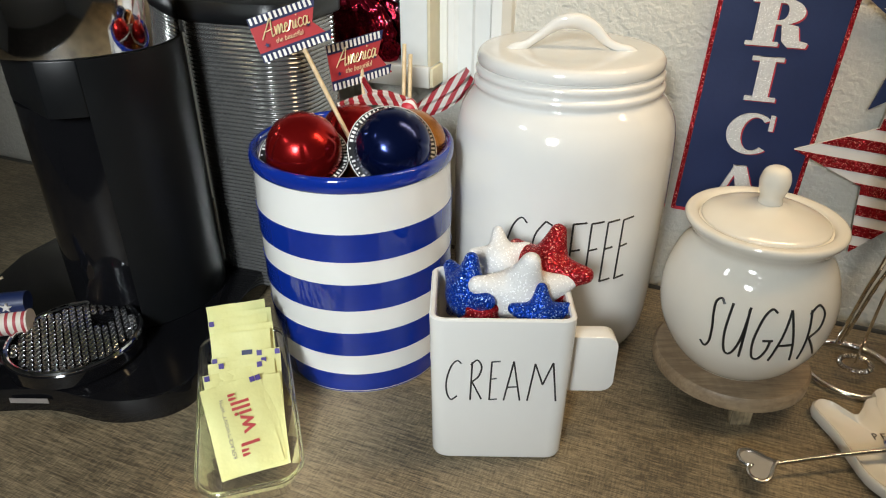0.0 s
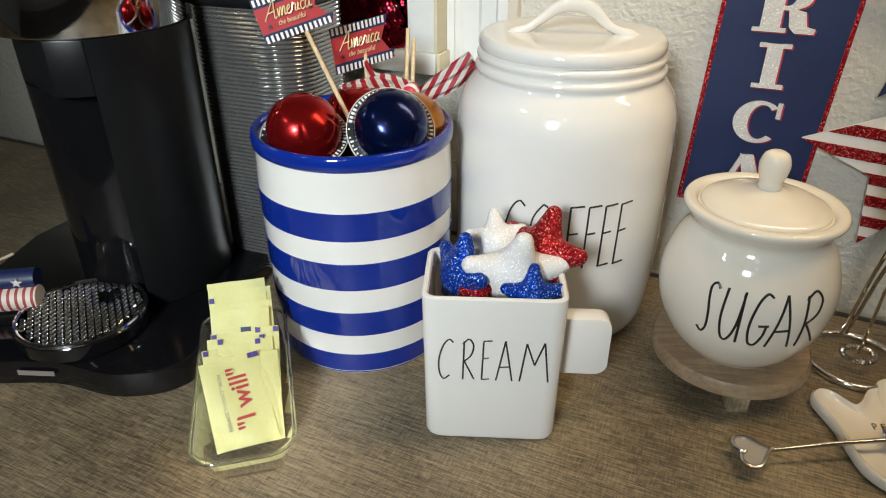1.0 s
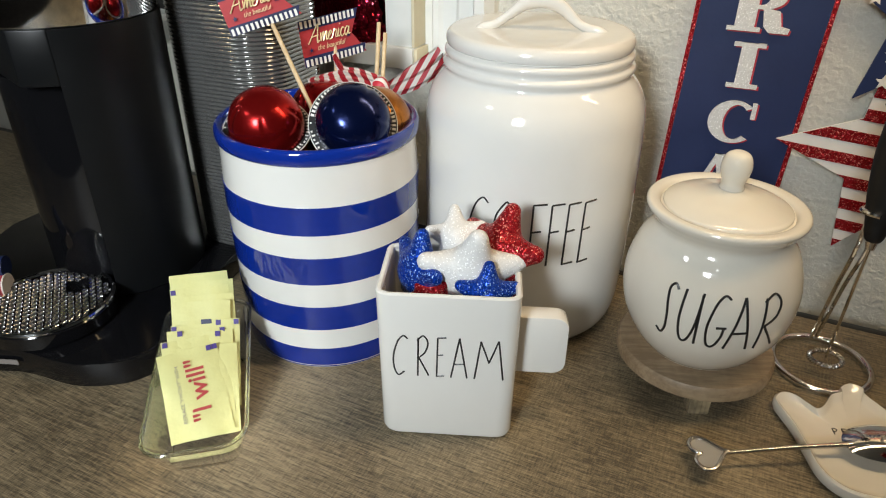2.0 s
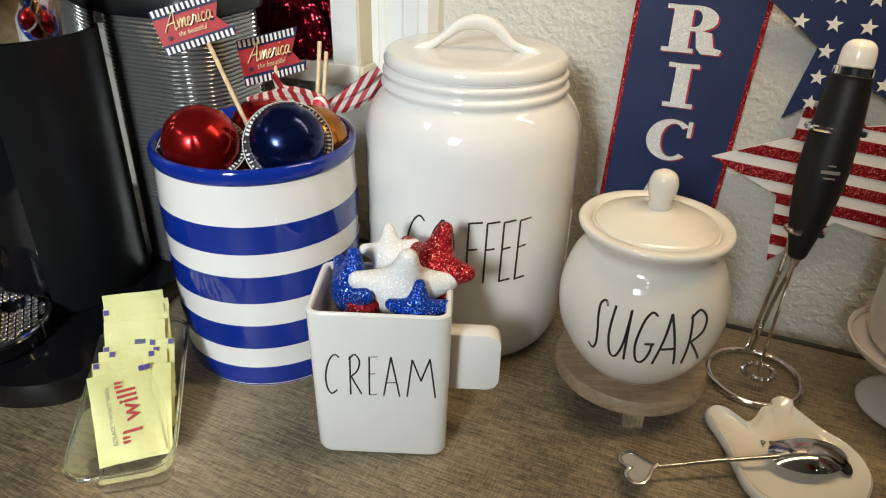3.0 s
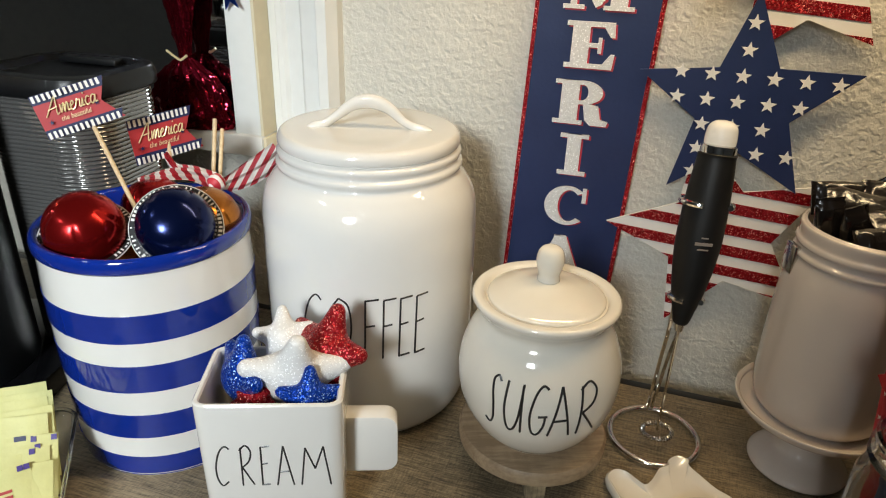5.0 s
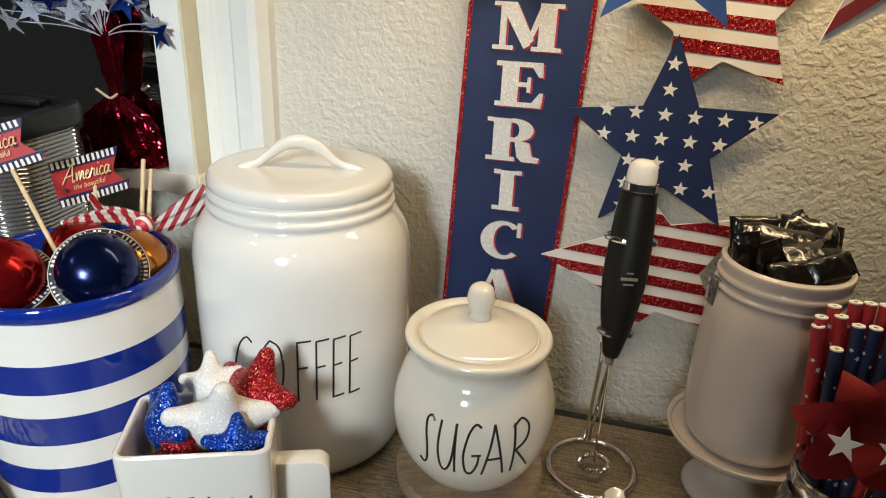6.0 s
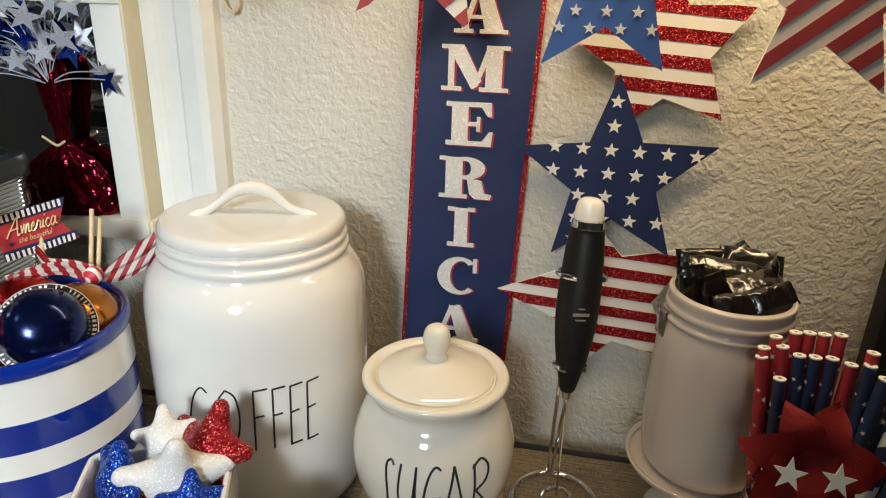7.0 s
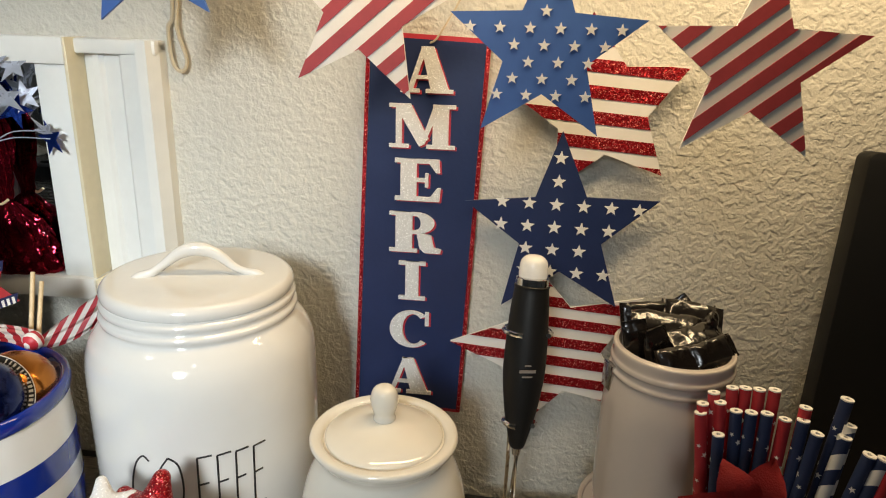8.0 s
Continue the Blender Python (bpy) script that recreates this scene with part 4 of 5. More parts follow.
ribbon = thing("ribbon_bow", IDENT, "red and white striped cloth ribbon tied in a bow", "ribbon")


def band(points, widths, twist, bm=None):
    """A soft cloth strip along points."""
    bm = bm or bmesh.new()
    pts = curve_points(points, 8)
    rows = []
    n = len(pts)
    for i, p in enumerate(pts):
        t = i / (n - 1)
        w = widths[0] + (widths[1] - widths[0]) * t
        d = (pts[min(n - 1, i + 1)] - pts[max(0, i - 1)]).normalized()
        a = radians(twist[0] + (twist[1] - twist[0]) * t)
        side = d.cross(Vector((0, -1, 0))).normalized()
        side = math.cos(a) * side + math.sin(a) * d.cross(side)
        nrm = d.cross(side)
        rows.append([bm.verts.new(p + side * w * s + nrm * (0.16 * w * math.sin(3 * s + 6 * t) + 0.09 * w * math.sin(15 * s + 2 * t))) for s in [k / 12 - 0.5 for k in range(13)]])
    for a, b in zip(rows, rows[1:]):
        for k in range(12):
            bm.faces.new((a[k], a[k + 1], b[k + 1], b[k]))
    bmesh.ops.solidify(bm, geom=list(bm.faces), thickness=0.0006)
    return bm


part("tail", band([(-0.0300, 0.5640, 0.1960), (-0.0180, 0.5670, 0.1975), (0.0010, 0.5740, 0.2070), (0.0200, 0.5810, 0.2210)], (0.012, 0.025), (0, 25)), RIBBON_TAIL, ribbon)
part("tail", band([(-0.0320, 0.5640, 0.1960), (-0.0480, 0.5620, 0.2050), (-0.0650, 0.5560, 0.2080), (-0.0880, 0.5460, 0.2050)], (0.011, 0.009), (20, 50)), RIBBON, ribbon)
part("loop", band([(-0.0340, 0.5650, 0.2000), (-0.0500, 0.5660, 0.2070), (-0.0640, 0.5650, 0.2110), (-0.0690, 0.5630, 0.2240)], (0.013, 0.004), (0, 40)), RIBBON, ribbon)
knot = lathe(smooth_profile([(0, -0.007), (0.006, -0.005), (0.0075, 0), (0.006, 0.005), (0, 0.007)], 4), 20)
part("knot", knot, RIBBON, ribbon, m=facing((-0.0310, 0.5635, 0.1985), (0.8, 0, 0.4)))

# ---- sweetener packets in a clear tray ----
TRAY_D = Vector((-0.300, 0.954, 0)).normalized()
TRAY = Matrix.Translation((-0.1398, 0.3792, 0)) @ Matrix.Rotation(math.atan2(-TRAY_D.x, TRAY_D.y), 4, "Z")
tray = thing("packet_tray", TRAY, "clear acrylic tray holding yellow sweetener packets", "tray")
bm = bmesh.new()
rings = []
for z, w, l, r in ((0.0, 0.046, 0.114, 0.010), (0.0025, 0.049, 0.117, 0.011), (0.040, 0.064, 0.166, 0.017), (0.0415, 0.067, 0.169, 0.018), (0.0425, 0.066, 0.168, 0.018), (0.0425, 0.063, 0.165, 0.016), (0.0400, 0.062, 0.164, 0.016), (0.0035, 0.046, 0.114, 0.009)):
    rings.append([bm.verts.new((x, y, z)) for x, y in rounded(w, l, r, 6)])
for a, b in zip(rings, rings[1:]):
    for k in range(len(a)):
        bm.faces.new((a[k], a[(k + 1) % len(a)], b[(k + 1) % len(a)], b[k]))
bm.faces.new(rings[0][::-1])
bm.faces.new(rings[-1])
body = part("body", bm, ACRYLIC, tray)
body.visible_shadow = False
rim_line = [Vector((x, y, 0.0422)) for x, y in rounded(0.0650, 0.1670, 0.017, 6)]
part("rim", tube(rim_line, 0.0016, 8, closed=True), ACRYLIC, tray, "rounded clear rim").visible_shadow = False


def packet(m, marks, label, rng):
    """A filled paper packet: pillow body with crimped ends and printed corners."""
    ob = thing("sweetener_packet", m, label, "sweetener packet", "packets in the tray")
    seed = rng.uniform(0, 40)
    w, h, n, k = 0.0425, 0.0650, 12, 16
    bm = bmesh.new()
    for sgn in (-1, 1):
        vs = []
        for i in range(n + 1):
            row = []
            for j in range(k + 1):
                s, t = i / n * 2 - 1, j / k * 2 - 1
                puff = 0.0022 * (1 - s ** 4) * max(0, 1 - (abs(t) / 0.86) ** 4) + 0.0004
                crease = 0.0007 * noise.noise(Vector((2.2 * s + 9 * seed, 1.6 * t, seed))) * (1 - t ** 8)
                row.append(bm.verts.new((s * w / 2, sgn * puff + crease + 0.0006 * math.sin(3 * t + 5 * s), t * h / 2)))
            vs.append(row)
        for i in range(n):
            for j in range(k):
                bm.faces.new((vs[i][j], vs[i + 1][j], vs[i + 1][j + 1], vs[i][j + 1]))
    part("paper", bm, PAPER_YELLOW, ob)
    for x in marks:
        bm = box((0.0036, 0.0004, 0.0038), (x, -0.00150, h / 2 - 0.0026))
        part("corner_mark", bm, PURPLE_INK, ob, "violet printed mark", smooth=False)
    return ob


rng = random.Random(11)
# a row of packets leaning back: top edge's middle (x, y, z), tilt, spin, printed marks, lean
ROWS_OF_PACKETS = [(-0.0050, 0.0090, 0.0510, 56, 3, (0.0150, 0.0190), -6), (-0.0005, 0.0100, 0.0495, 55, 0, (), -3), (0.0035, 0.0120, 0.0500, 54, -2, (), -1), (-0.0050, 0.0195, 0.0535, 51, 4, (-0.0185,), -1),
                   (0.0005, 0.0225, 0.0555, 47, 1, (0.0105,), 2), (-0.0035, 0.0250, 0.0570, 44, 3, (-0.0120, 0.0180), 3), (-0.0019, 0.0285, 0.0585, 41, 0, (-0.0190,), 3), (0.0045, 0.0310, 0.0600, 38, -3, (0.0190, 0.0060), 2),
                   (-0.0010, 0.0405, 0.0715, 29, -3, (), 2), (0.0030, 0.0450, 0.0735, 27, 0, (), 1), (-0.0005, 0.0510, 0.0775, 24, 2, (-0.0190,), 2), (0.0025, 0.0545, 0.0805, 21, 0, (), 2), (-0.0005, 0.0590, 0.0850, 18, 1, (), 1)]
packets = []
for x, y, z, tilt, spin, marks, lean in ROWS_OF_PACKETS:
    q = radians(tilt)
    packets.append(packet(TRAY @ pose(x, y - 0.0315 * math.sin(q), z - 0.0315 * math.cos(q), -tilt, 0, spin) @ pose(0, 0, 0, 0, lean, 0), marks, "pale yellow paper sweetener packet standing in the clear tray", rng))
first = packets[0]
# sideways printed words, reading down the packet
turn = pose(0.0035, -0.0031, 0.001, 0, -90, 0)
bm = text_mesh("\"I will\"", 0.0178, 0.0001, turn, bold=0.00022, narrow=1.0)
part("red_lettering", bm, PRINT_RED, first, "red printed words I will", smooth=False)
bm = text_mesh("REPLACE \"I WON'T\" WITH", 0.0036, 0.0001, pose(-0.0090, -0.0031, 0.000, 0, -90, 0), narrow=1.0)
part("small_lettering", bm, GREY_INK, first, "small grey printed line", smooth=False)
bm = box((0.0075, 0.0002, 0.0036), (0.004, -0.0034, 0.0170))
box((0.0042, 0.0002, 0.0024), (0.0055, -0.0034, 0.0125), bm=bm)
box((0.0014, 0.0002, 0.0060), (0.0115, -0.0033, 0.0150), bm=bm)
part("printed_mark", bm, NAVY_PRINT, packets[8], "dark printed mark", smooth=False)

# ---- the coffee machine ----
MACH = pose(-0.290, 0.556, 0)
machine = thing("coffee_machine", MACH, "black pod coffee machine with chrome top and round drip tray", "coffee machine")
base = [(-0.135, 0.10), (-0.135, -0.120), (-0.090, -0.150), (-0.020, -0.148), (0.030, -0.160), (0.060, -0.158), (0.082, -0.148), (0.094, -0.125), (0.096, -0.05), (0.090, 0.10)]
bm = prism([(p.x, p.y) for p in curve_points([(x, y, 0) for x, y in base], 4, True)], -0.0235, 0.0, bevel=0.002)
bm.transform(Matrix.Rotation(radians(-90), 4, "X"))
part("base", bm, GLOSS_BLACK, machine)
# the drum stands open towards the drip tray
bm = bmesh.new()


def drum(bm, r, z0, z1, a0, a1, thick):
    n = max(4, int(abs(a1 - a0) / 4))
    rows = []
    for k in range(n + 1):
        a = radians(a0 + (a1 - a0) * k / n)
        rows.append([bm.verts.new((rr * math.cos(a), rr * math.sin(a), z)) for rr, z in ((r, z0), (r, z1), (r - thick, z1), (r - thick, z0))])
    for p, q in zip(rows, rows[1:]):
        for k in range(4):
            bm.faces.new((p[k], p[(k + 1) % 4], q[(k + 1) % 4], q[k]))
    bm.faces.new(rows[0])
    bm.faces.new(rows[-1][::-1])
    return bm
drum(bm, 0.0752, 0.0240, 0.2550, -67, 168, 0.006)
part("drum", bm, MACHINE_BLACK, machine)


def slab(outline, z0, z1, bevel=0.0):
    """A flat plate: an outline in x and y, from z0 to z1."""
    one = prism(outline, -z1, -z0, bevel=bevel)
    one.transform(Matrix.Rotation(radians(-90), 4, "X"))
    return one


# the brew head: part of the drum's round in front, a flat cheek on the tray side
front = [(0.0752 * math.cos(radians(a)), 0.0752 * math.sin(radians(a))) for a in range(293, 270, -2)]
part("brew_head", slab(front + [(-0.0525, -0.0285), (-0.0560, 0.0180), (0.0, 0.0300)], 0.2135, 0.2550, 0.0010), MACHINE_BLACK, machine)
bm = drum(bmesh.new(), 0.0590, 0.0240, 0.2140, 130, 330, 0.004)
part("cup_bay", bm, GLOSS_BLACK, machine, "gloss black back of the cup bay")
bm = drum(bmesh.new(), 0.0752, 0.2065, 0.2135, -67, -64, 0.006)
part("bay_corner", bm, MACHINE_BLACK, machine)
part("chrome_head", lathe([(0, 0.2555), (0.0738, 0.2555), (0.0744, 0.2565), (0.0748, 0.3350), (0.0720, 0.3420), (0, 0.3450)], 96), CHROME, machine, "mirror chrome head")
drip = part("drip_tray", lathe([(0, 0.024), (0.050, 0.024), (0.0535, 0.026), (0.0540, 0.0375), (0.0525, 0.0395), (0.0495, 0.0390), (0.0490, 0.0350), (0, 0.0345)], 64), GLOSS_BLACK, machine, "round gloss black drip tray", m=pose(-0.0125, -0.101, 0) @ Matrix.Diagonal((0.97, 0.97, 1, 1)))
grate = bmesh.new()
for i in range(-12, 13):
    for j in range(-12, 13):
        x, y = (i + 0.5 * (j % 2)) * 0.0066, j * 0.0057
        if math.hypot(x, y) < 0.0475 and math.hypot(x - 0.012, y - 0.024) > 0.011:
            ring = lathe([(0.0030, 0.0386), (0.0022, 0.0402), (0.0014, 0.0388)], 6)
            ring.transform(Matrix.Translation((x, y, 0)))
            join(grate, ring)
part("grate", grate, GRATE, drip, "pierced chrome grate")
part("grate_rim", tube([Vector((0.0512 * math.cos(k * math.pi / 32), 0.0512 * math.sin(k * math.pi / 32), 0.0392)) for k in range(64)], 0.0022, 8, closed=True), CHROME, drip, "rounded chrome rim")
part("drain_hole", lathe([(0, 0.0352), (0.0085, 0.0354), (0.0095, 0.0392), (0.0110, 0.0394)], 24), GLOSS_BLACK, drip, m=pose(0.012, 0.024, 0))
part("badge", box((0.030, 0.0006, 0.0045), (-0.030, -0.1512, 0.0135)), GREY_INK, machine, "grey maker's mark", smooth=False)

# ribbed water tank
TANK = pose(-0.168, 0.634, 0.004, 0, 0, -18)
tank = thing("water_tank", TANK, "ribbed smoked plastic water tank with black lid", "water tank")
bm = bmesh.new()
rings = []
levels = 68 * 4
for i in range(levels + 1):
    z = 0.004 + 0.254 * i / levels
    f = 0.0011 * abs(math.sin(math.pi * 68 * i / levels))
    rings.append([bm.verts.new((x, y, z)) for x, y in rounded(0.118 + 2 * f, 0.105 + 2 * f, 0.036, 8)])
for a, b in zip(rings, rings[1:]):
    for k in range(len(a)):
        bm.faces.new((a[k], a[(k + 1) % len(a)], b[(k + 1) % len(a)], b[k]))
bm.faces.new(rings[0][::-1])
bm.faces.new(rings[-1])
part("ribbed_wall", bm, SMOKED, tank)
bm = bmesh.new()
rings = [[bm.verts.new((x, y, z)) for x, y in rounded(0.128 - 2 * i, 0.115 - 2 * i, 0.034 - i, 8)] for z, i in ((0.2585, 0.001), (0.2600, 0.0), (0.2680, 0.0), (0.2745, 0.003), (0.2770, 0.009), (0.2760, 0.014), (0.2710, 0.018), (0.2700, 0.025))]
for a, b in zip(rings, rings[1:]):
    for k in range(len(a)):
        bm.faces.new((a[k], a[(k + 1) % len(a)], b[(k + 1) % len(a)], b[k]))
bm.faces.new(rings[0][::-1])
bm.faces.new(rings[-1])
part("lid", bm, MACHINE_BLACK, tank, "black moulded lid")
part("lid_grip", box((0.06, 0.012, 0.006), (0.0, 0.030, 0.2745), 0.002), MACHINE_BLACK, tank)

# firecracker spool lying by the drip tray
spool = thing("firecracker_ornament", pose(-0.366, 0.470, 0.0455, 0, 0, 12), "small wooden firecracker ornament in stars and stripes", "ornament")
part("striped_roll", tube([(-0.03, 0, 0), (0.020, 0, 0)], 0.0105, 24), striped("striped_wrap", (0.75, 0.68, 0.60), (0.40, 0.05, 0.06), 0, 0.0062, 0.6), spool, m=pose(0, -0.006, -0.002))
part("navy_band", tube([(-0.03, 0.002, 0.012), (0.019, 0.002, 0.012)], 0.0095, 24), NAVY_CARD, spool, "navy band with a white star")
part("white_star", prism(star_outline(0.0045, 10, 0.42, 0.006, 0.014), -0.0085, -0.0075), WHITE_CARD, spool, smooth=False)
part("fuse", tube(curve_points([(-0.02, 0.004, 0.020), (-0.010, 0.0, 0.030), (0.006, 0.004, 0.036)], 5), 0.0012, 6), TWINE, spool, "twine fuse")
part("rest", box((0.055, 0.030, 0.0100), (-0.005, 0.0, -0.0175), 0.002), MACHINE_BLACK, spool)

# ---- milk frother in its wire stand ----
RING = Vector((0.344, 0.4715, 0))
LOW, HIGH = Vector((0.3365, 0.4512, 0.1302)), Vector((0.3479, 0.4728, 0.2587))
stand = thing("frother_stand", IDENT, "chrome wire stand with a round base ring", "stand")
part("base_ring", tube([RING + Vector((0.0372 * math.cos(k * math.pi / 32), 0.0372 * math.sin(k * math.pi / 32), 0.0030)) for k in range(64)], 0.0029, 10, closed=True), CHROME, stand)
foot = Vector((0.3520, 0.5070, 0.0035))
for dx in (-0.0022, 0.0022):
    side = Vector((dx, 0, 0))
    up = LOW + Vector((0, 0.007, 0.010)) + side * 2
    hi = LOW.lerp(HIGH, 0.72) + Vector((0, 0.019, 0)) + side * 3
    part("upright", tube(curve_points([foot + side, foot.lerp(up, 0.5) + side * 0.3, up, hi], 5), 0.0016, 8), CHROME, stand)
AX = (HIGH - LOW).normalized()
for t, r in ((0.16, 0.0120), (0.72, 0.0180)):
    c = LOW.lerp(HIGH, t)
    s, f = AX.cross(Vector((0, 1, 0))).normalized(), None
    f = s.cross(AX).normalized()
    pts = [c + r * (math.cos(radians(a)) * s + math.sin(radians(a)) * f) for a in range(-58, 239, 16)]
    if f.y < 0:
        pts = [c + r * (math.cos(radians(a)) * s - math.sin(radians(a)) * f) for a in range(-58, 239, 16)]
    part("grip_hook", tube(pts, 0.0021, 8), CHROME, stand)
frother = thing("milk_frother", facing(LOW, AX), "black handheld milk frother with pale cap hanging whisk down", "milk frother")
part("handle", lathe(smooth_profile([(0, 0.0), (0.0052, 0.0005), (0.0082, 0.011), (0.0128, 0.032), (0.0160, 0.059), (0.0162, 0.081), (0.0150, 0.108), (0.0133, 0.1265), (0.0125, 0.1305), (0, 0.1305)], 5), 48), RUBBER_BLACK, frother)
part("collar", lathe([(0.0110, 0.1295), (0.0125, 0.1307), (0.0126, 0.1358), (0.0112, 0.1368), (0, 0.1368)], 40), CHROME, frother, "chrome collar")
part("cap", lathe(smooth_profile([(0.0108, 0.1362), (0.0110, 0.1412), (0.0100, 0.1489), (0.0060, 0.1530), (0, 0.1540)], 4), 40), LIGHT_CAP, frother, "pale glossy push cap")
part("ferrule", lathe([(0, -0.006), (0.0030, -0.006), (0.0042, 0.001), (0, 0.001)], 24), STEEL, frother)
coil_c = Vector((0.3440, 0.4670, 0.0120))
rod_end = facing(LOW, AX).inverted() @ (coil_c + Vector((0.001, 0.002, 0.0)))
part("shaft", tube([(0, 0, -0.004), rod_end], 0.0012, 8), CHROME, frother)
coil = []
for k in range(33 * 8):
    a = k / 8 * 2 * math.pi / 33
    cc = Vector((0.0125 * math.cos(a), 0.0105 * math.sin(a), 0.0))
    b = k * 2 * math.pi / 8
    coil.append(coil_c + cc + 0.0018 * (math.cos(b) * cc.normalized() + math.sin(b) * Vector((0, 0, 1))))
inv = facing(LOW, AX).inverted()
part("whisk_coil", tube([inv @ p for p in coil], 0.0007, 5), STEEL, frother, "coiled spring whisk")
m_logo = inv @ (Matrix.Translation(LOW.lerp(HIGH, 0.52) + Vector((-0.0035, -0.0163, 0.002))) @ Matrix.Rotation(math.atan2(AX.x, AX.z), 4, "Y") @ Matrix.Rotation(-math.atan2(AX.y, AX.z), 4, "X"))
bm = bmesh.new()
for w, z in ((0.013, 0.0), (0.008, -0.0042), (0.005, 0.0045)):
    box((w, 0.0006, 0.0022 if z == 0 else 0.0010), (0, 0, z), bm=bm)
bm.transform(m_logo)
part("printed_mark", bm, GREY_INK, frother, "small grey maker's mark", smooth=False)

# ---- teapot-shaped rest and heart spoon ----
rest = thing("teapot_rest", pose(0.3515, 0.3710, 0), "small cream ceramic teapot-shaped tea bag rest", "tea bag rest")
outline = [(-0.0654, 0.0470), (-0.0577, 0.0548), (-0.0490, 0.0525), (-0.0430, 0.0440), (-0.0376, 0.0375), (-0.0300, 0.0425), (-0.0195, 0.0550), (-0.0100, 0.0590), (-0.0084, 0.0645), (0.0010, 0.0697), (0.0085, 0.0650), (0.0070, 0.0575), (0.0120, 0.0460), (0.0190, 0.0320), (0.0290, 0.0200), (0.0345, 0.0040), (0.0325, -0.0130), (0.0240, -0.0280), (0.0110, -0.0410), (-0.0100, -0.0470), (-0.0330, -0.0460), (-0.0500, -0.0390), (-0.0590, -0.0240), (-0.0605, -0.0020), (-0.0612, 0.0180), (-0.0640, 0.0340)]
ring = curve_points([(x, y, 0) for x, y in outline], 4, True)
bm = bmesh.new()
cx = Vector((-0.020, 0.008, 0))
rows = []
for s, z in ((0.90, 0.0), (0.975, 0.0015), (1.0, 0.0055), (0.992, 0.0092), (0.965, 0.0106), (0.930, 0.0096), (0.880, 0.0072), (0.80, 0.0058), (0.4, 0.0052)):
    rows.append([bm.verts.new((cx + (p - cx) * s) + Vector((0, 0, z))) for p in ring])
for a, b in zip(rows, rows[1:]):
    for k in range(len(a)):
        bm.faces.new((a[k], a[(k + 1) % len(a)], b[(k + 1) % len(a)], b[k]))
bm.faces.new(rows[0][::-1])
bm.faces.new(rows[-1])
part("dish", bm, CREAM_CERAMIC, rest)
gap = lathe([(0, 0.0104), (0.0052, 0.0104), (0.0060, 0.0096), (0.0060, 0.0080)], 24)
part("handle_gap", gap, INK, rest, "dark gap in the handle", m=Matrix.Translation((0.0174, -0.0027, 0.0)) @ Matrix.Diagonal((0.75, 1.5, 1, 1)))
small = lambda x, z: Vector((x, z, 0.0062))
part("lettering", revolve_strokes(lettering("PER", [(-0.0325, -0.0285), (-0.0260, -0.0220), (-0.0195, -0.0150)], 0.0150, 0.0210), small, 0.00032), INK, rest, "small stamped letters PER")

spoon = thing("heart_spoon", IDENT, "stainless steel spoon with open heart handle end", "spoon")
TIP, NECK, BOWL = Vector((0.2329, 0.3546, 0.0130)), Vector((0.3138, 0.3661, 0.0155)), Vector((0.3440, 0.3712, 0.0140))
part("handle", tube([TIP, TIP.lerp(NECK, 0.5) + Vector((0, 0, 0.001)), NECK, NECK.lerp(BOWL, 0.2)], [0.0014, 0.0016, 0.0020, 0.0028], 10), STEEL, spoon)
heart = []
for k in range(48):
    a = 2 * math.pi * k / 48
    heart.append((16 * math.sin(a) ** 3 / 16, (13 * math.cos(a) - 5 * math.cos(2 * a) - 2 * math.cos(3 * a) - math.cos(4 * a)) / 16))
hm = Matrix.Translation(TIP + Vector((-0.0135, -0.0015, 0.0005))) @ Matrix.Rotation(radians(97), 4, "Z") @ Matrix.Rotation(radians(-4), 4, "X")
part("heart_rim", tube([hm @ Vector((x * 0.0145, z * 0.0135, 0)) for x, z in heart], 0.0015, 8, closed=True), STEEL, spoon)
hb = bmesh.new()
hb.faces.new([hb.verts.new(hm @ Vector((x * 0.0135, z * 0.0125, -0.0004))) for x, z in heart])
hb.faces.new([hb.verts.new(hm @ Vector((x * 0.0135, z * 0.0125, -0.0010))) for x, z in heart][::-1])
part("heart_plate", hb, PEARL, spoon, smooth=False)
bowl = bmesh.new()
rows = []
for i in range(9):
    f = i / 8
    rows.append([])
    for k in range(40):
        a = 2 * math.pi * k / 40
        ex = 0.0265 * f * math.cos(a) * (1.0 if math.cos(a) > 0 else 1.08)
        rows[-1].append(bowl.verts.new((ex, 0.0175 * f * math.sin(a), 0.0075 * (1 - f * f))))
for a, b in zip(rows, rows[1:]):
    for k in range(40):
        bowl.faces.new((a[k], a[(k + 1) % 40], b[(k + 1) % 40], b[k]))
bmesh.ops.remove_doubles(bowl, verts=bowl.verts, dist=0.00002)
bmesh.ops.solidify(bowl, geom=list(bowl.faces), thickness=0.0009)
part("bowl", bowl, CHROME, spoon, "upturned polished bowl", m=Matrix.Translation(BOWL) @ Matrix.Rotation(radians(8), 4, "Z"))

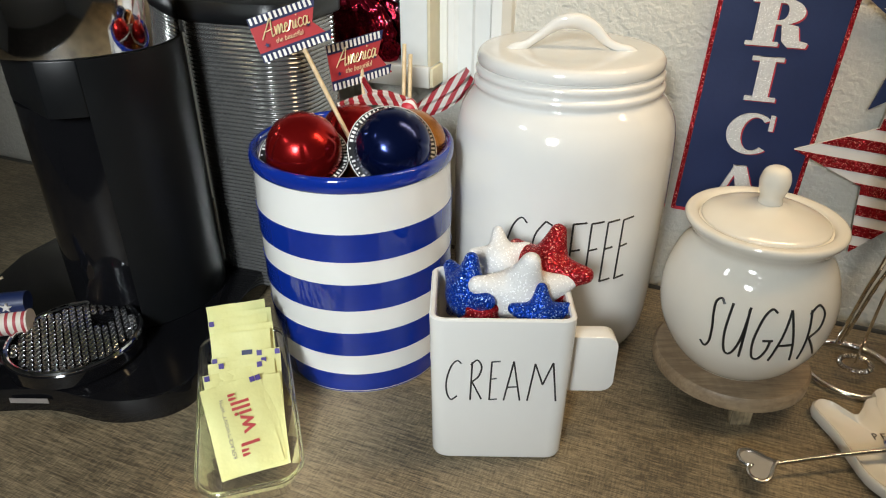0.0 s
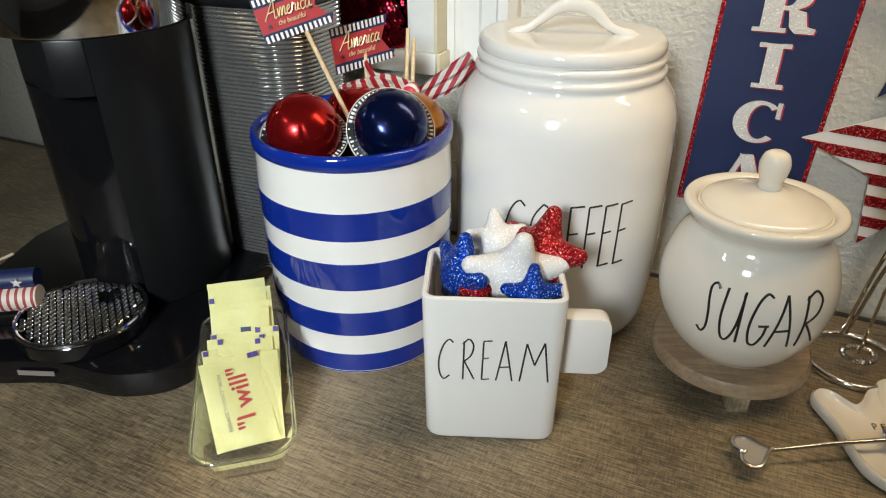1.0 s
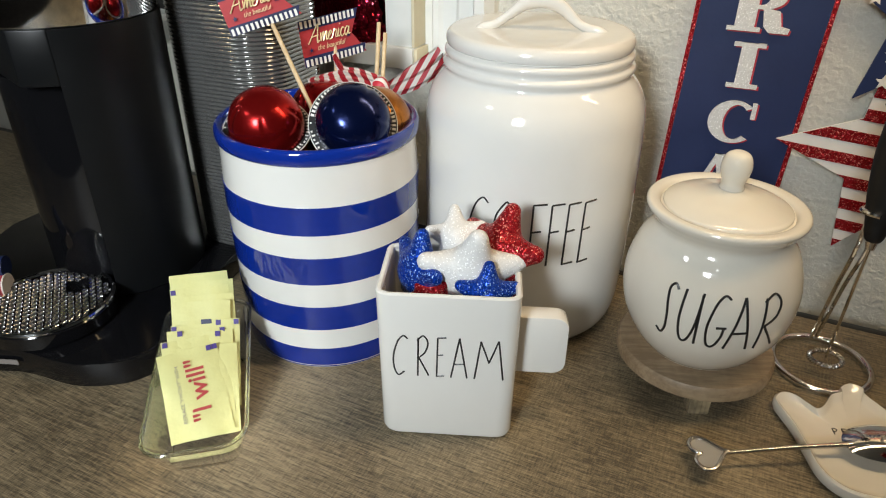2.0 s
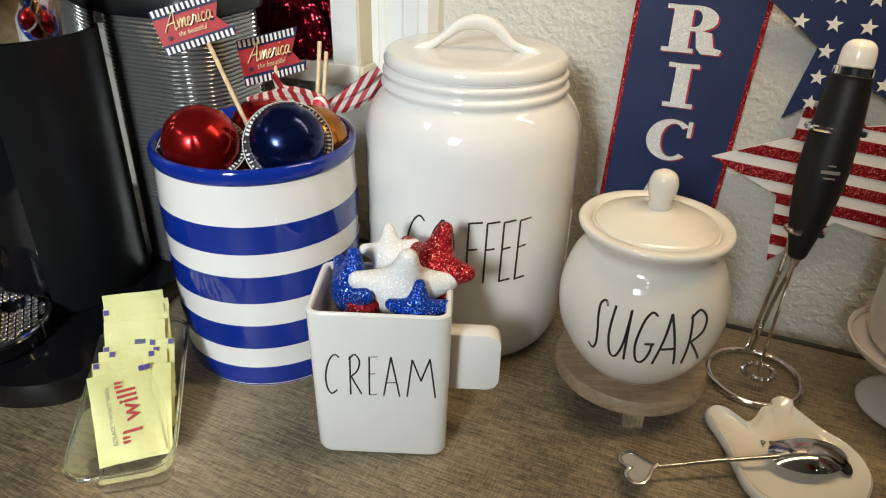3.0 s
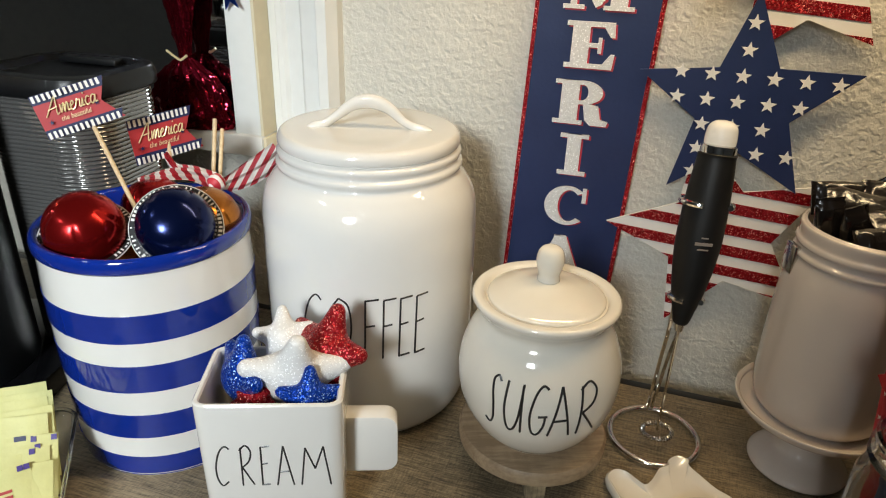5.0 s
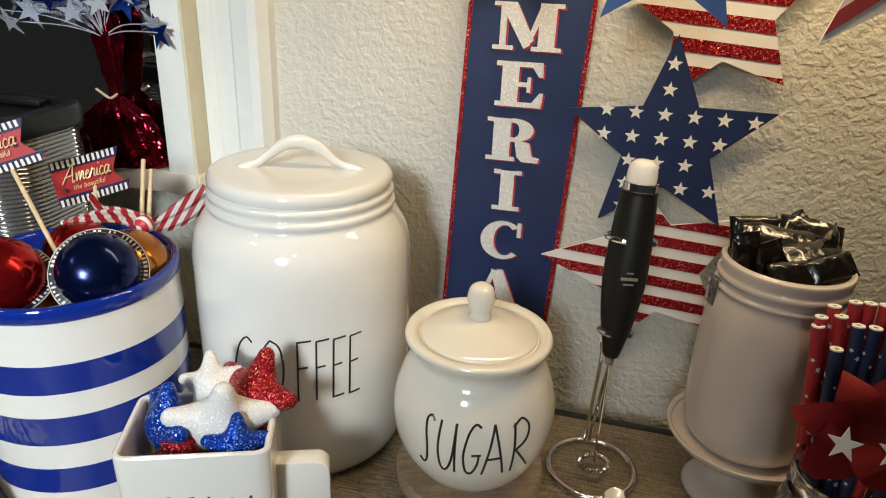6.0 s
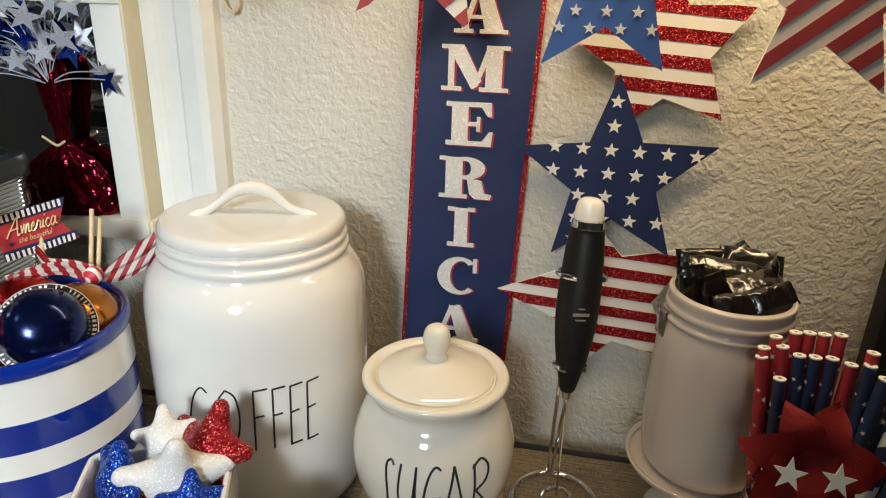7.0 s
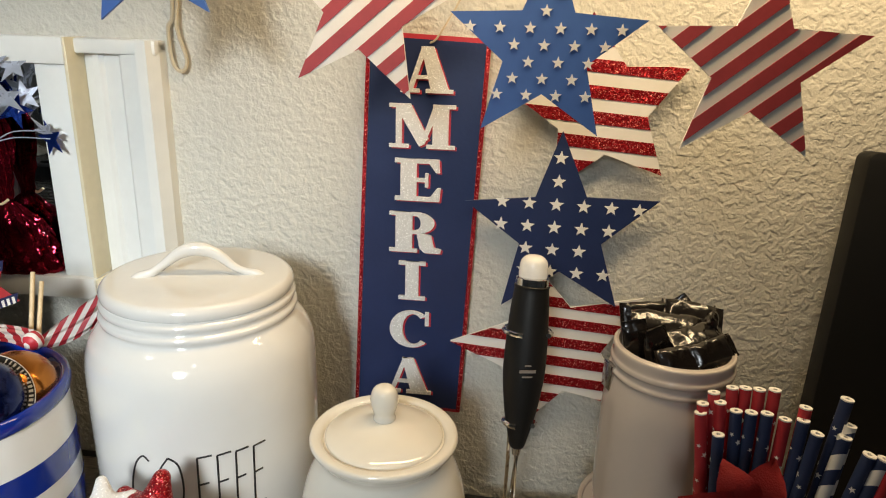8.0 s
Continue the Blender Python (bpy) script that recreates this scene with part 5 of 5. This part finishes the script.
# ---- cake stand with the mason jar ----
JAR = (0.455, 0.439)
cake = thing("cake_stand", place_lathe(JAR), "small off-white ceramic pedestal cake stand", "cake stand")
part("foot", lathe(smooth_profile([(0, 0.0005), (0.030, 0.0), (0.0375, 0.002), (0.0380, 0.006), (0.032, 0.012), (0.020, 0.020), (0.0165, 0.032), (0.0190, 0.0425), (0.024, 0.0462), (0, 0.0465)], 5), 64), GREY_CERAMIC, cake)
part("plate", lathe(smooth_profile([(0, 0.0466), (0.026, 0.0468), (0.034, 0.0480), (0.046, 0.0508), (0.056, 0.0565), (0.0600, 0.0625), (0.0596, 0.0650), (0.0565, 0.0632), (0.050, 0.0590), (0, 0.0585)], 5), 80), GREY_CERAMIC, cake)
jar = thing("mason_jar", place_lathe(JAR, 0.0593), "off-white ceramic mason-style jar full of wrapped sweets", "jar")
bm = lathe(smooth_profile([(0, 0.0003), (0.036, 0.0), (0.044, 0.003), (0.0485, 0.014), (0.0500, 0.040), (0.0500, 0.080), (0.0492, 0.108), (0.0470, 0.124), (0.0452, 0.131), (0.0468, 0.1335), (0.0468, 0.1355), (0.0450, 0.1375), (0.0450, 0.1405), (0.0466, 0.1425), (0.0464, 0.1450), (0.0452, 0.1475), (0.0456, 0.1550), (0.0436, 0.1562), (0.0412, 0.154), (0.0405, 0.12), (0, 0.118)], 4), 96)
for v in bm.verts:
    if 0.006 < v.co.z < 0.118:
        a = math.atan2(v.co.y, v.co.x)
        k = 1 - 0.020 * abs(math.cos(4 * a)) ** 10 * min(1, (v.co.z - 0.006) / 0.02) * min(1, (0.118 - v.co.z) / 0.02)
        v.co.x, v.co.y = v.co.x * k, v.co.y * k
part("body", bm, GREY_CERAMIC, jar)
clasp = bmesh.new()
box((0.004, 0.014, 0.022), (-0.0462, 0.012, 0.128), 0.001, bm=clasp)
part("side_clasp", clasp, STEEL, jar, "worn metal clasp")


def sweet(m, l, w, t, seed):
    """A flat bar in glossy black film, creased along its length, with crimped ends."""
    bm = bmesh.new()
    n, k = 22, 20
    rows = []
    rr = random.Random(seed)
    dx = rr.uniform(0, 50)
    for i in range(n + 1):
        f = i / n * 2 - 1
        body = max(0.0, 1 - (abs(f) / 0.84) ** 9)
        row = []
        for j in range(k):
            a = 2 * math.pi * j / k
            c, q = math.cos(a), math.sin(a)
            y = math.copysign(abs(c) ** 0.55, c) * w / 2 * (0.94 + 0.06 * body)
            z = math.copysign(abs(q) ** 0.7, q) * t / 2 * (0.12 + 0.88 * body)
            p = Vector((f * l / 2, y, z))
            crease = noise.noise(Vector((p.x * 160 + dx, p.y * 260, p.z * 200)))
            crimp = 0.0006 * math.sin(70 * f) if body < 0.1 else 0.0
            row.append(bm.verts.new(p + Vector((0, 0.0006 * crease, 0.0011 * crease * (1 if q > 0 else -1) + crimp))))
        rows.append(row)
    for a, b in zip(rows, rows[1:]):
        for j in range(k):
            bm.faces.new((a[j], a[(j + 1) % k], b[(j + 1) % k], b[j]))
    bm.faces.new(rows[0][::-1])
    bm.faces.new(rows[-1])
    return single("wrapped_sweet", bm, BLACK_FILM, m, "flat bar sweet in creased glossy black film", "wrapped sweet", "sweets in the jar")


# place over the jar's rim, turns, length, width and thickness
SWEETS = [(-0.002, 0.026, 0.012, 62, 0, -6, 0.060, 0.026, 0.010), (0.021, 0.014, 0.014, 50, 6, -24, 0.048, 0.028, 0.010), (-0.002, 0.004, 0.014, 40, 9, -12, 0.064, 0.022, 0.010),
          (-0.0315, 0.000, -0.002, 80, 78, -24, 0.050, 0.020, 0.009), (-0.0210, -0.010, -0.002, 70, 82, -4, 0.046, 0.022, 0.009), (-0.010, -0.0235, 0.000, 48, 2, 6, 0.038, 0.020, 0.010),
          (0.018, -0.0215, 0.003, 48, -6, 14, 0.044, 0.020, 0.010), (0.012, -0.008, 0.010, 30, -4, 8, 0.046, 0.020, 0.010), (0.0330, 0.002, 0.004, 80, 76, 40, 0.046, 0.020, 0.009),
          (0.0, -0.004, -0.012, 14, 0, 0, 0.060, 0.034, 0.012), (0.004, 0.010, -0.002, 18, 6, 84, 0.054, 0.034, 0.012), (0.026, 0.022, 0.008, 70, 50, -40, 0.044, 0.020, 0.009)]
for i, (x, y, z, rx, ry, rz, l, w, t) in enumerate(SWEETS):
    sweet(pose(JAR[0] + x, JAR[1] + y, 0.2153 + z, rx, ry, rz), l, w, t, i)

# ---- glass of paper straws with a red pinwheel bow ----
CUP = (0.446, 0.310)
cup = thing("straw_jar", place_lathe(CUP), "clear glass jar with threaded rim holding straws", "jar")
part("body", lathe([(0, 0.0), (0.036, 0.0), (0.041, 0.003), (0.042, 0.010), (0.042, 0.095), (0.038, 0.108), (0.0375, 0.112), (0.0395, 0.114), (0.0375, 0.117), (0.0395, 0.120), (0.0375, 0.123), (0.0385, 0.130), (0.0365, 0.131), (0.0345, 0.128), (0.035, 0.108), (0.039, 0.094), (0.039, 0.006), (0, 0.005)], 64), JAR_GLASS, cup)


def straw(base, top, kind):
    """A rolled paper straw, open at the end, with printed stars or bands."""
    b, t = Vector(base), Vector(top)
    names = {"red": "red paper straw with white stars", "navy": "navy paper straw with white stars", "band": "navy and white banded paper straw"}
    ob = thing("paper_straw", facing(b, t - b), names[kind], "straw", "straws in the glass jar")
    l = (t - b).length
    part("tube", lathe([(0.0030, 0), (0.0038, 0), (0.0038, l), (0.0030, l), (0.0030, 0)], 18), {"red": STRAW_RED, "navy": STRAW_NAVY, "band": STRAW_BAND}[kind], ob)
    part("paper_end", lathe([(0.0014, l - 0.004), (0.0014, l + 0.0003), (0.00385, l + 0.0003), (0.00385, l - 0.0006)], 18), WHITE_CARD, ob, "cut white paper end")
    if kind != "band":
        stars = bmesh.new()
        rr = random.Random(int(l * 1e5) + int(1e4 * b.x))
        z = l - 0.012 - 0.010 * rr.random()
        a = -90.0
        while z > l * 0.45:
            a += rr.uniform(50, 130)
            out = star_outline(0.0024 if rr.random() < 0.5 else 0.0017, rr.uniform(0, 70))
            vs = [stars.verts.new((0.0040 * math.cos(radians(a) + x / 0.0038), 0.0040 * math.sin(radians(a) + x / 0.0038), z + q)) for x, q in out]
            mid = stars.verts.new((0.00405 * math.cos(radians(a)), 0.00405 * math.sin(radians(a)), z))
            for i in range(10):
                stars.faces.new((mid, vs[i], vs[(i + 1) % 10]))
            z -= rr.uniform(0.004, 0.009)
        part("star_print", stars, WHITE_CARD, ob, smooth=False)
    return ob


STRAW_RED = mat("red_straw_paper", (0.40, 0.02, 0.03), 0.6, var=0.1, scale=80)
STRAW_NAVY = mat("navy_straw_paper", (0.016, 0.03, 0.09), 0.6, var=0.1, scale=80)
STRAW_BAND = striped("banded_straw_paper", (0.016, 0.03, 0.09), (0.75, 0.73, 0.70), 2, 0.022, 0.5, 0.6, slant=0.9)
TOPS = [((0.4253, 0.3569, 0.2092), "red"), ((0.4283, 0.3600, 0.2137), "red"), ((0.4362, 0.3613, 0.2204), "red"), ((0.4370, 0.3546, 0.2169), "red"), ((0.4315, 0.3443, 0.2000), "navy"), ((0.4443, 0.3476, 0.2140), "navy"), ((0.4517, 0.3426, 0.2150), "navy"), ((0.4591, 0.3375, 0.2165), "navy"), ((0.4480, 0.3593, 0.2239), "red"), ((0.4554, 0.3560, 0.2247), "red"), ((0.4618, 0.3510, 0.2258), "red"), ((0.4695, 0.3463, 0.2274), "red"), ((0.4686, 0.3322, 0.2145), "red"), ((0.4760, 0.3257, 0.2170), "navy"), ((0.4785, 0.3159, 0.2133), "navy"), ((0.4800, 0.3300, 0.2230), "red"), ((0.4945, 0.3157, 0.2357), "navy"), ((0.4905, 0.3073, 0.2150), "band"), ((0.4960, 0.3110, 0.2200), "band"), ((0.4976, 0.2951, 0.2100), "navy"), ((0.5030, 0.2900, 0.2100), "band"), ((0.5060, 0.2860, 0.2060), "red")]
for i, (top, kind) in enumerate(TOPS):
    a = i * 2.4
    straw((CUP[0] + (top[0] - CUP[0]) * 0.42 + 0.004 * math.cos(a), CUP[1] + (top[1] - CUP[1]) * 0.42 + 0.004 * math.sin(a), 0.0065), top, kind)
bow = thing("pinwheel_bow", IDENT, "red felt pinwheel bow printed with white stars", "bow")
PIN = Vector((0.4195, 0.2990, 0.1800))
PN = Vector((-0.28, -0.90, 0.35)).normalized()
PX = Vector((0, 0, 1)).cross(PN).normalized()
if PX.x < 0:
    PX = -PX
PZ = PX.cross(PN).normalized()
if PZ.z < 0:
    PZ = -PZ
for a0, l, w in ((178, 0.036, 0.026), (232, 0.040, 0.034), (300, 0.042, 0.034), (350, 0.046, 0.028), (60, 0.036, 0.024), (115, 0.030, 0.024)):
    bm = bmesh.new()
    rows = []
    for i in range(9):
        t = i / 8
        half = w / 2 * (0.35 + 0.65 * math.sin(math.pi * min(1.0, 0.15 + t * 0.95)) ** 0.7) * (1 if t < 0.9 else 0.55)
        row = []
        for s in (-1, -0.5, 0, 0.5, 1):
            d = math.cos(radians(a0)) * PX + math.sin(radians(a0)) * PZ
            e = -math.sin(radians(a0)) * PX + math.cos(radians(a0)) * PZ
            lift = 0.010 * math.sin(math.pi * t) * (1 - 0.5 * s) + 0.004 * s * t
            row.append(bm.verts.new(PIN + d * l * t + e * half * s + PN * lift))
        rows.append(row)
    for a, b in zip(rows, rows[1:]):
        for k in range(4):
            bm.faces.new((a[k], a[k + 1], b[k + 1], b[k]))
    bmesh.ops.solidify(bm, geom=list(bm.faces), thickness=0.0009)
    part("petal", bm, RED_CLOTH, bow)
for dx, dz, r in ((-0.0125, -0.0095, 0.0100), (0.0135, -0.0105, 0.0100)):
    bm = prism(star_outline(r, 8), -0.0004, 0.0004)
    basis = Matrix((PX, -PN, PZ)).transposed().to_4x4()
    part("white_star", bm, WHITE_CARD, bow, "white printed star", m=Matrix.Translation(PIN + PX * dx + PZ * dz + PN * 0.0135) @ basis, smooth=False)

# ---- foil weight with star spray on the mirror's ledge ----
foil = thing("foil_centrepiece", WALL @ pose(-0.402, -0.0235, 0.1952), "red foil weight with a spray of silver and blue stars", "centrepiece")


def crumple(profile, amount, folds, seed):
    bm = lathe(profile, 64)
    for v in bm.verts:
        a = math.atan2(v.co.y, v.co.x)
        r = math.hypot(v.co.x, v.co.y)
        if r > 1e-5:
            k = 1 + amount * (abs(math.sin(folds * a + 40 * v.co.z)) - 0.5) + amount * noise.noise(v.co * 120 + Vector((seed, 0, 0)))
            v.co.x, v.co.y = v.co.x * k, v.co.y * k * 0.36
    return bm


part("weight", crumple(smooth_profile([(0, 0.0), (0.040, 0.0), (0.046, 0.010), (0.044, 0.030), (0.034, 0.052), (0.016, 0.066), (0.008, 0.072)], 5), 0.16, 7, 1), RED_FOIL, foil)
part("neck", crumple(smooth_profile([(0.006, 0.070), (0.008, 0.085), (0.013, 0.110), (0.015, 0.140), (0.010, 0.160)], 5), 0.30, 5, 7), RED_FOIL, foil)
part("tie", tube(curve_points([(-0.012, -0.012, 0.080), (0.0, -0.011, 0.072), (0.004, -0.010, 0.072), (0.010, -0.010, 0.076)], 4), 0.0013, 6), GOLD, foil, "gold wire tie")
rng = random.Random(21)
for k in range(34):
    a, e = rng.uniform(0, 2 * math.pi), rng.uniform(0.2, 1.3)
    l = rng.uniform(0.05, 0.14)
    tip = Vector((l * math.cos(a) * math.cos(e) - 0.028, -abs(l * math.sin(a) * math.cos(e)) * 0.42 - 0.004, 0.145 + l * math.sin(e) * 0.85 - 0.035 * (l / 0.14)))
    part("wire", tube(curve_points([(0, -0.004, 0.13), (tip.x * 0.4, tip.y * 0.5, 0.13 + (tip.z - 0.13) * 0.8), tip], 4), 0.0006, 5), SILVER_FOIL, foil)
    mt = (SILVER_FOIL, BLUE_FOIL, SILVER_FOIL)[k % 3]
    out = star_outline(rng.uniform(0.013, 0.020), rng.uniform(0, 72))
    part("foil_star", prism(out, -0.0003, 0.0003), mt, foil, m=Matrix.Translation(tip) @ pose(0, 0, 0, rng.uniform(-35, 35), 0, rng.uniform(-40, 40)), smooth=False)
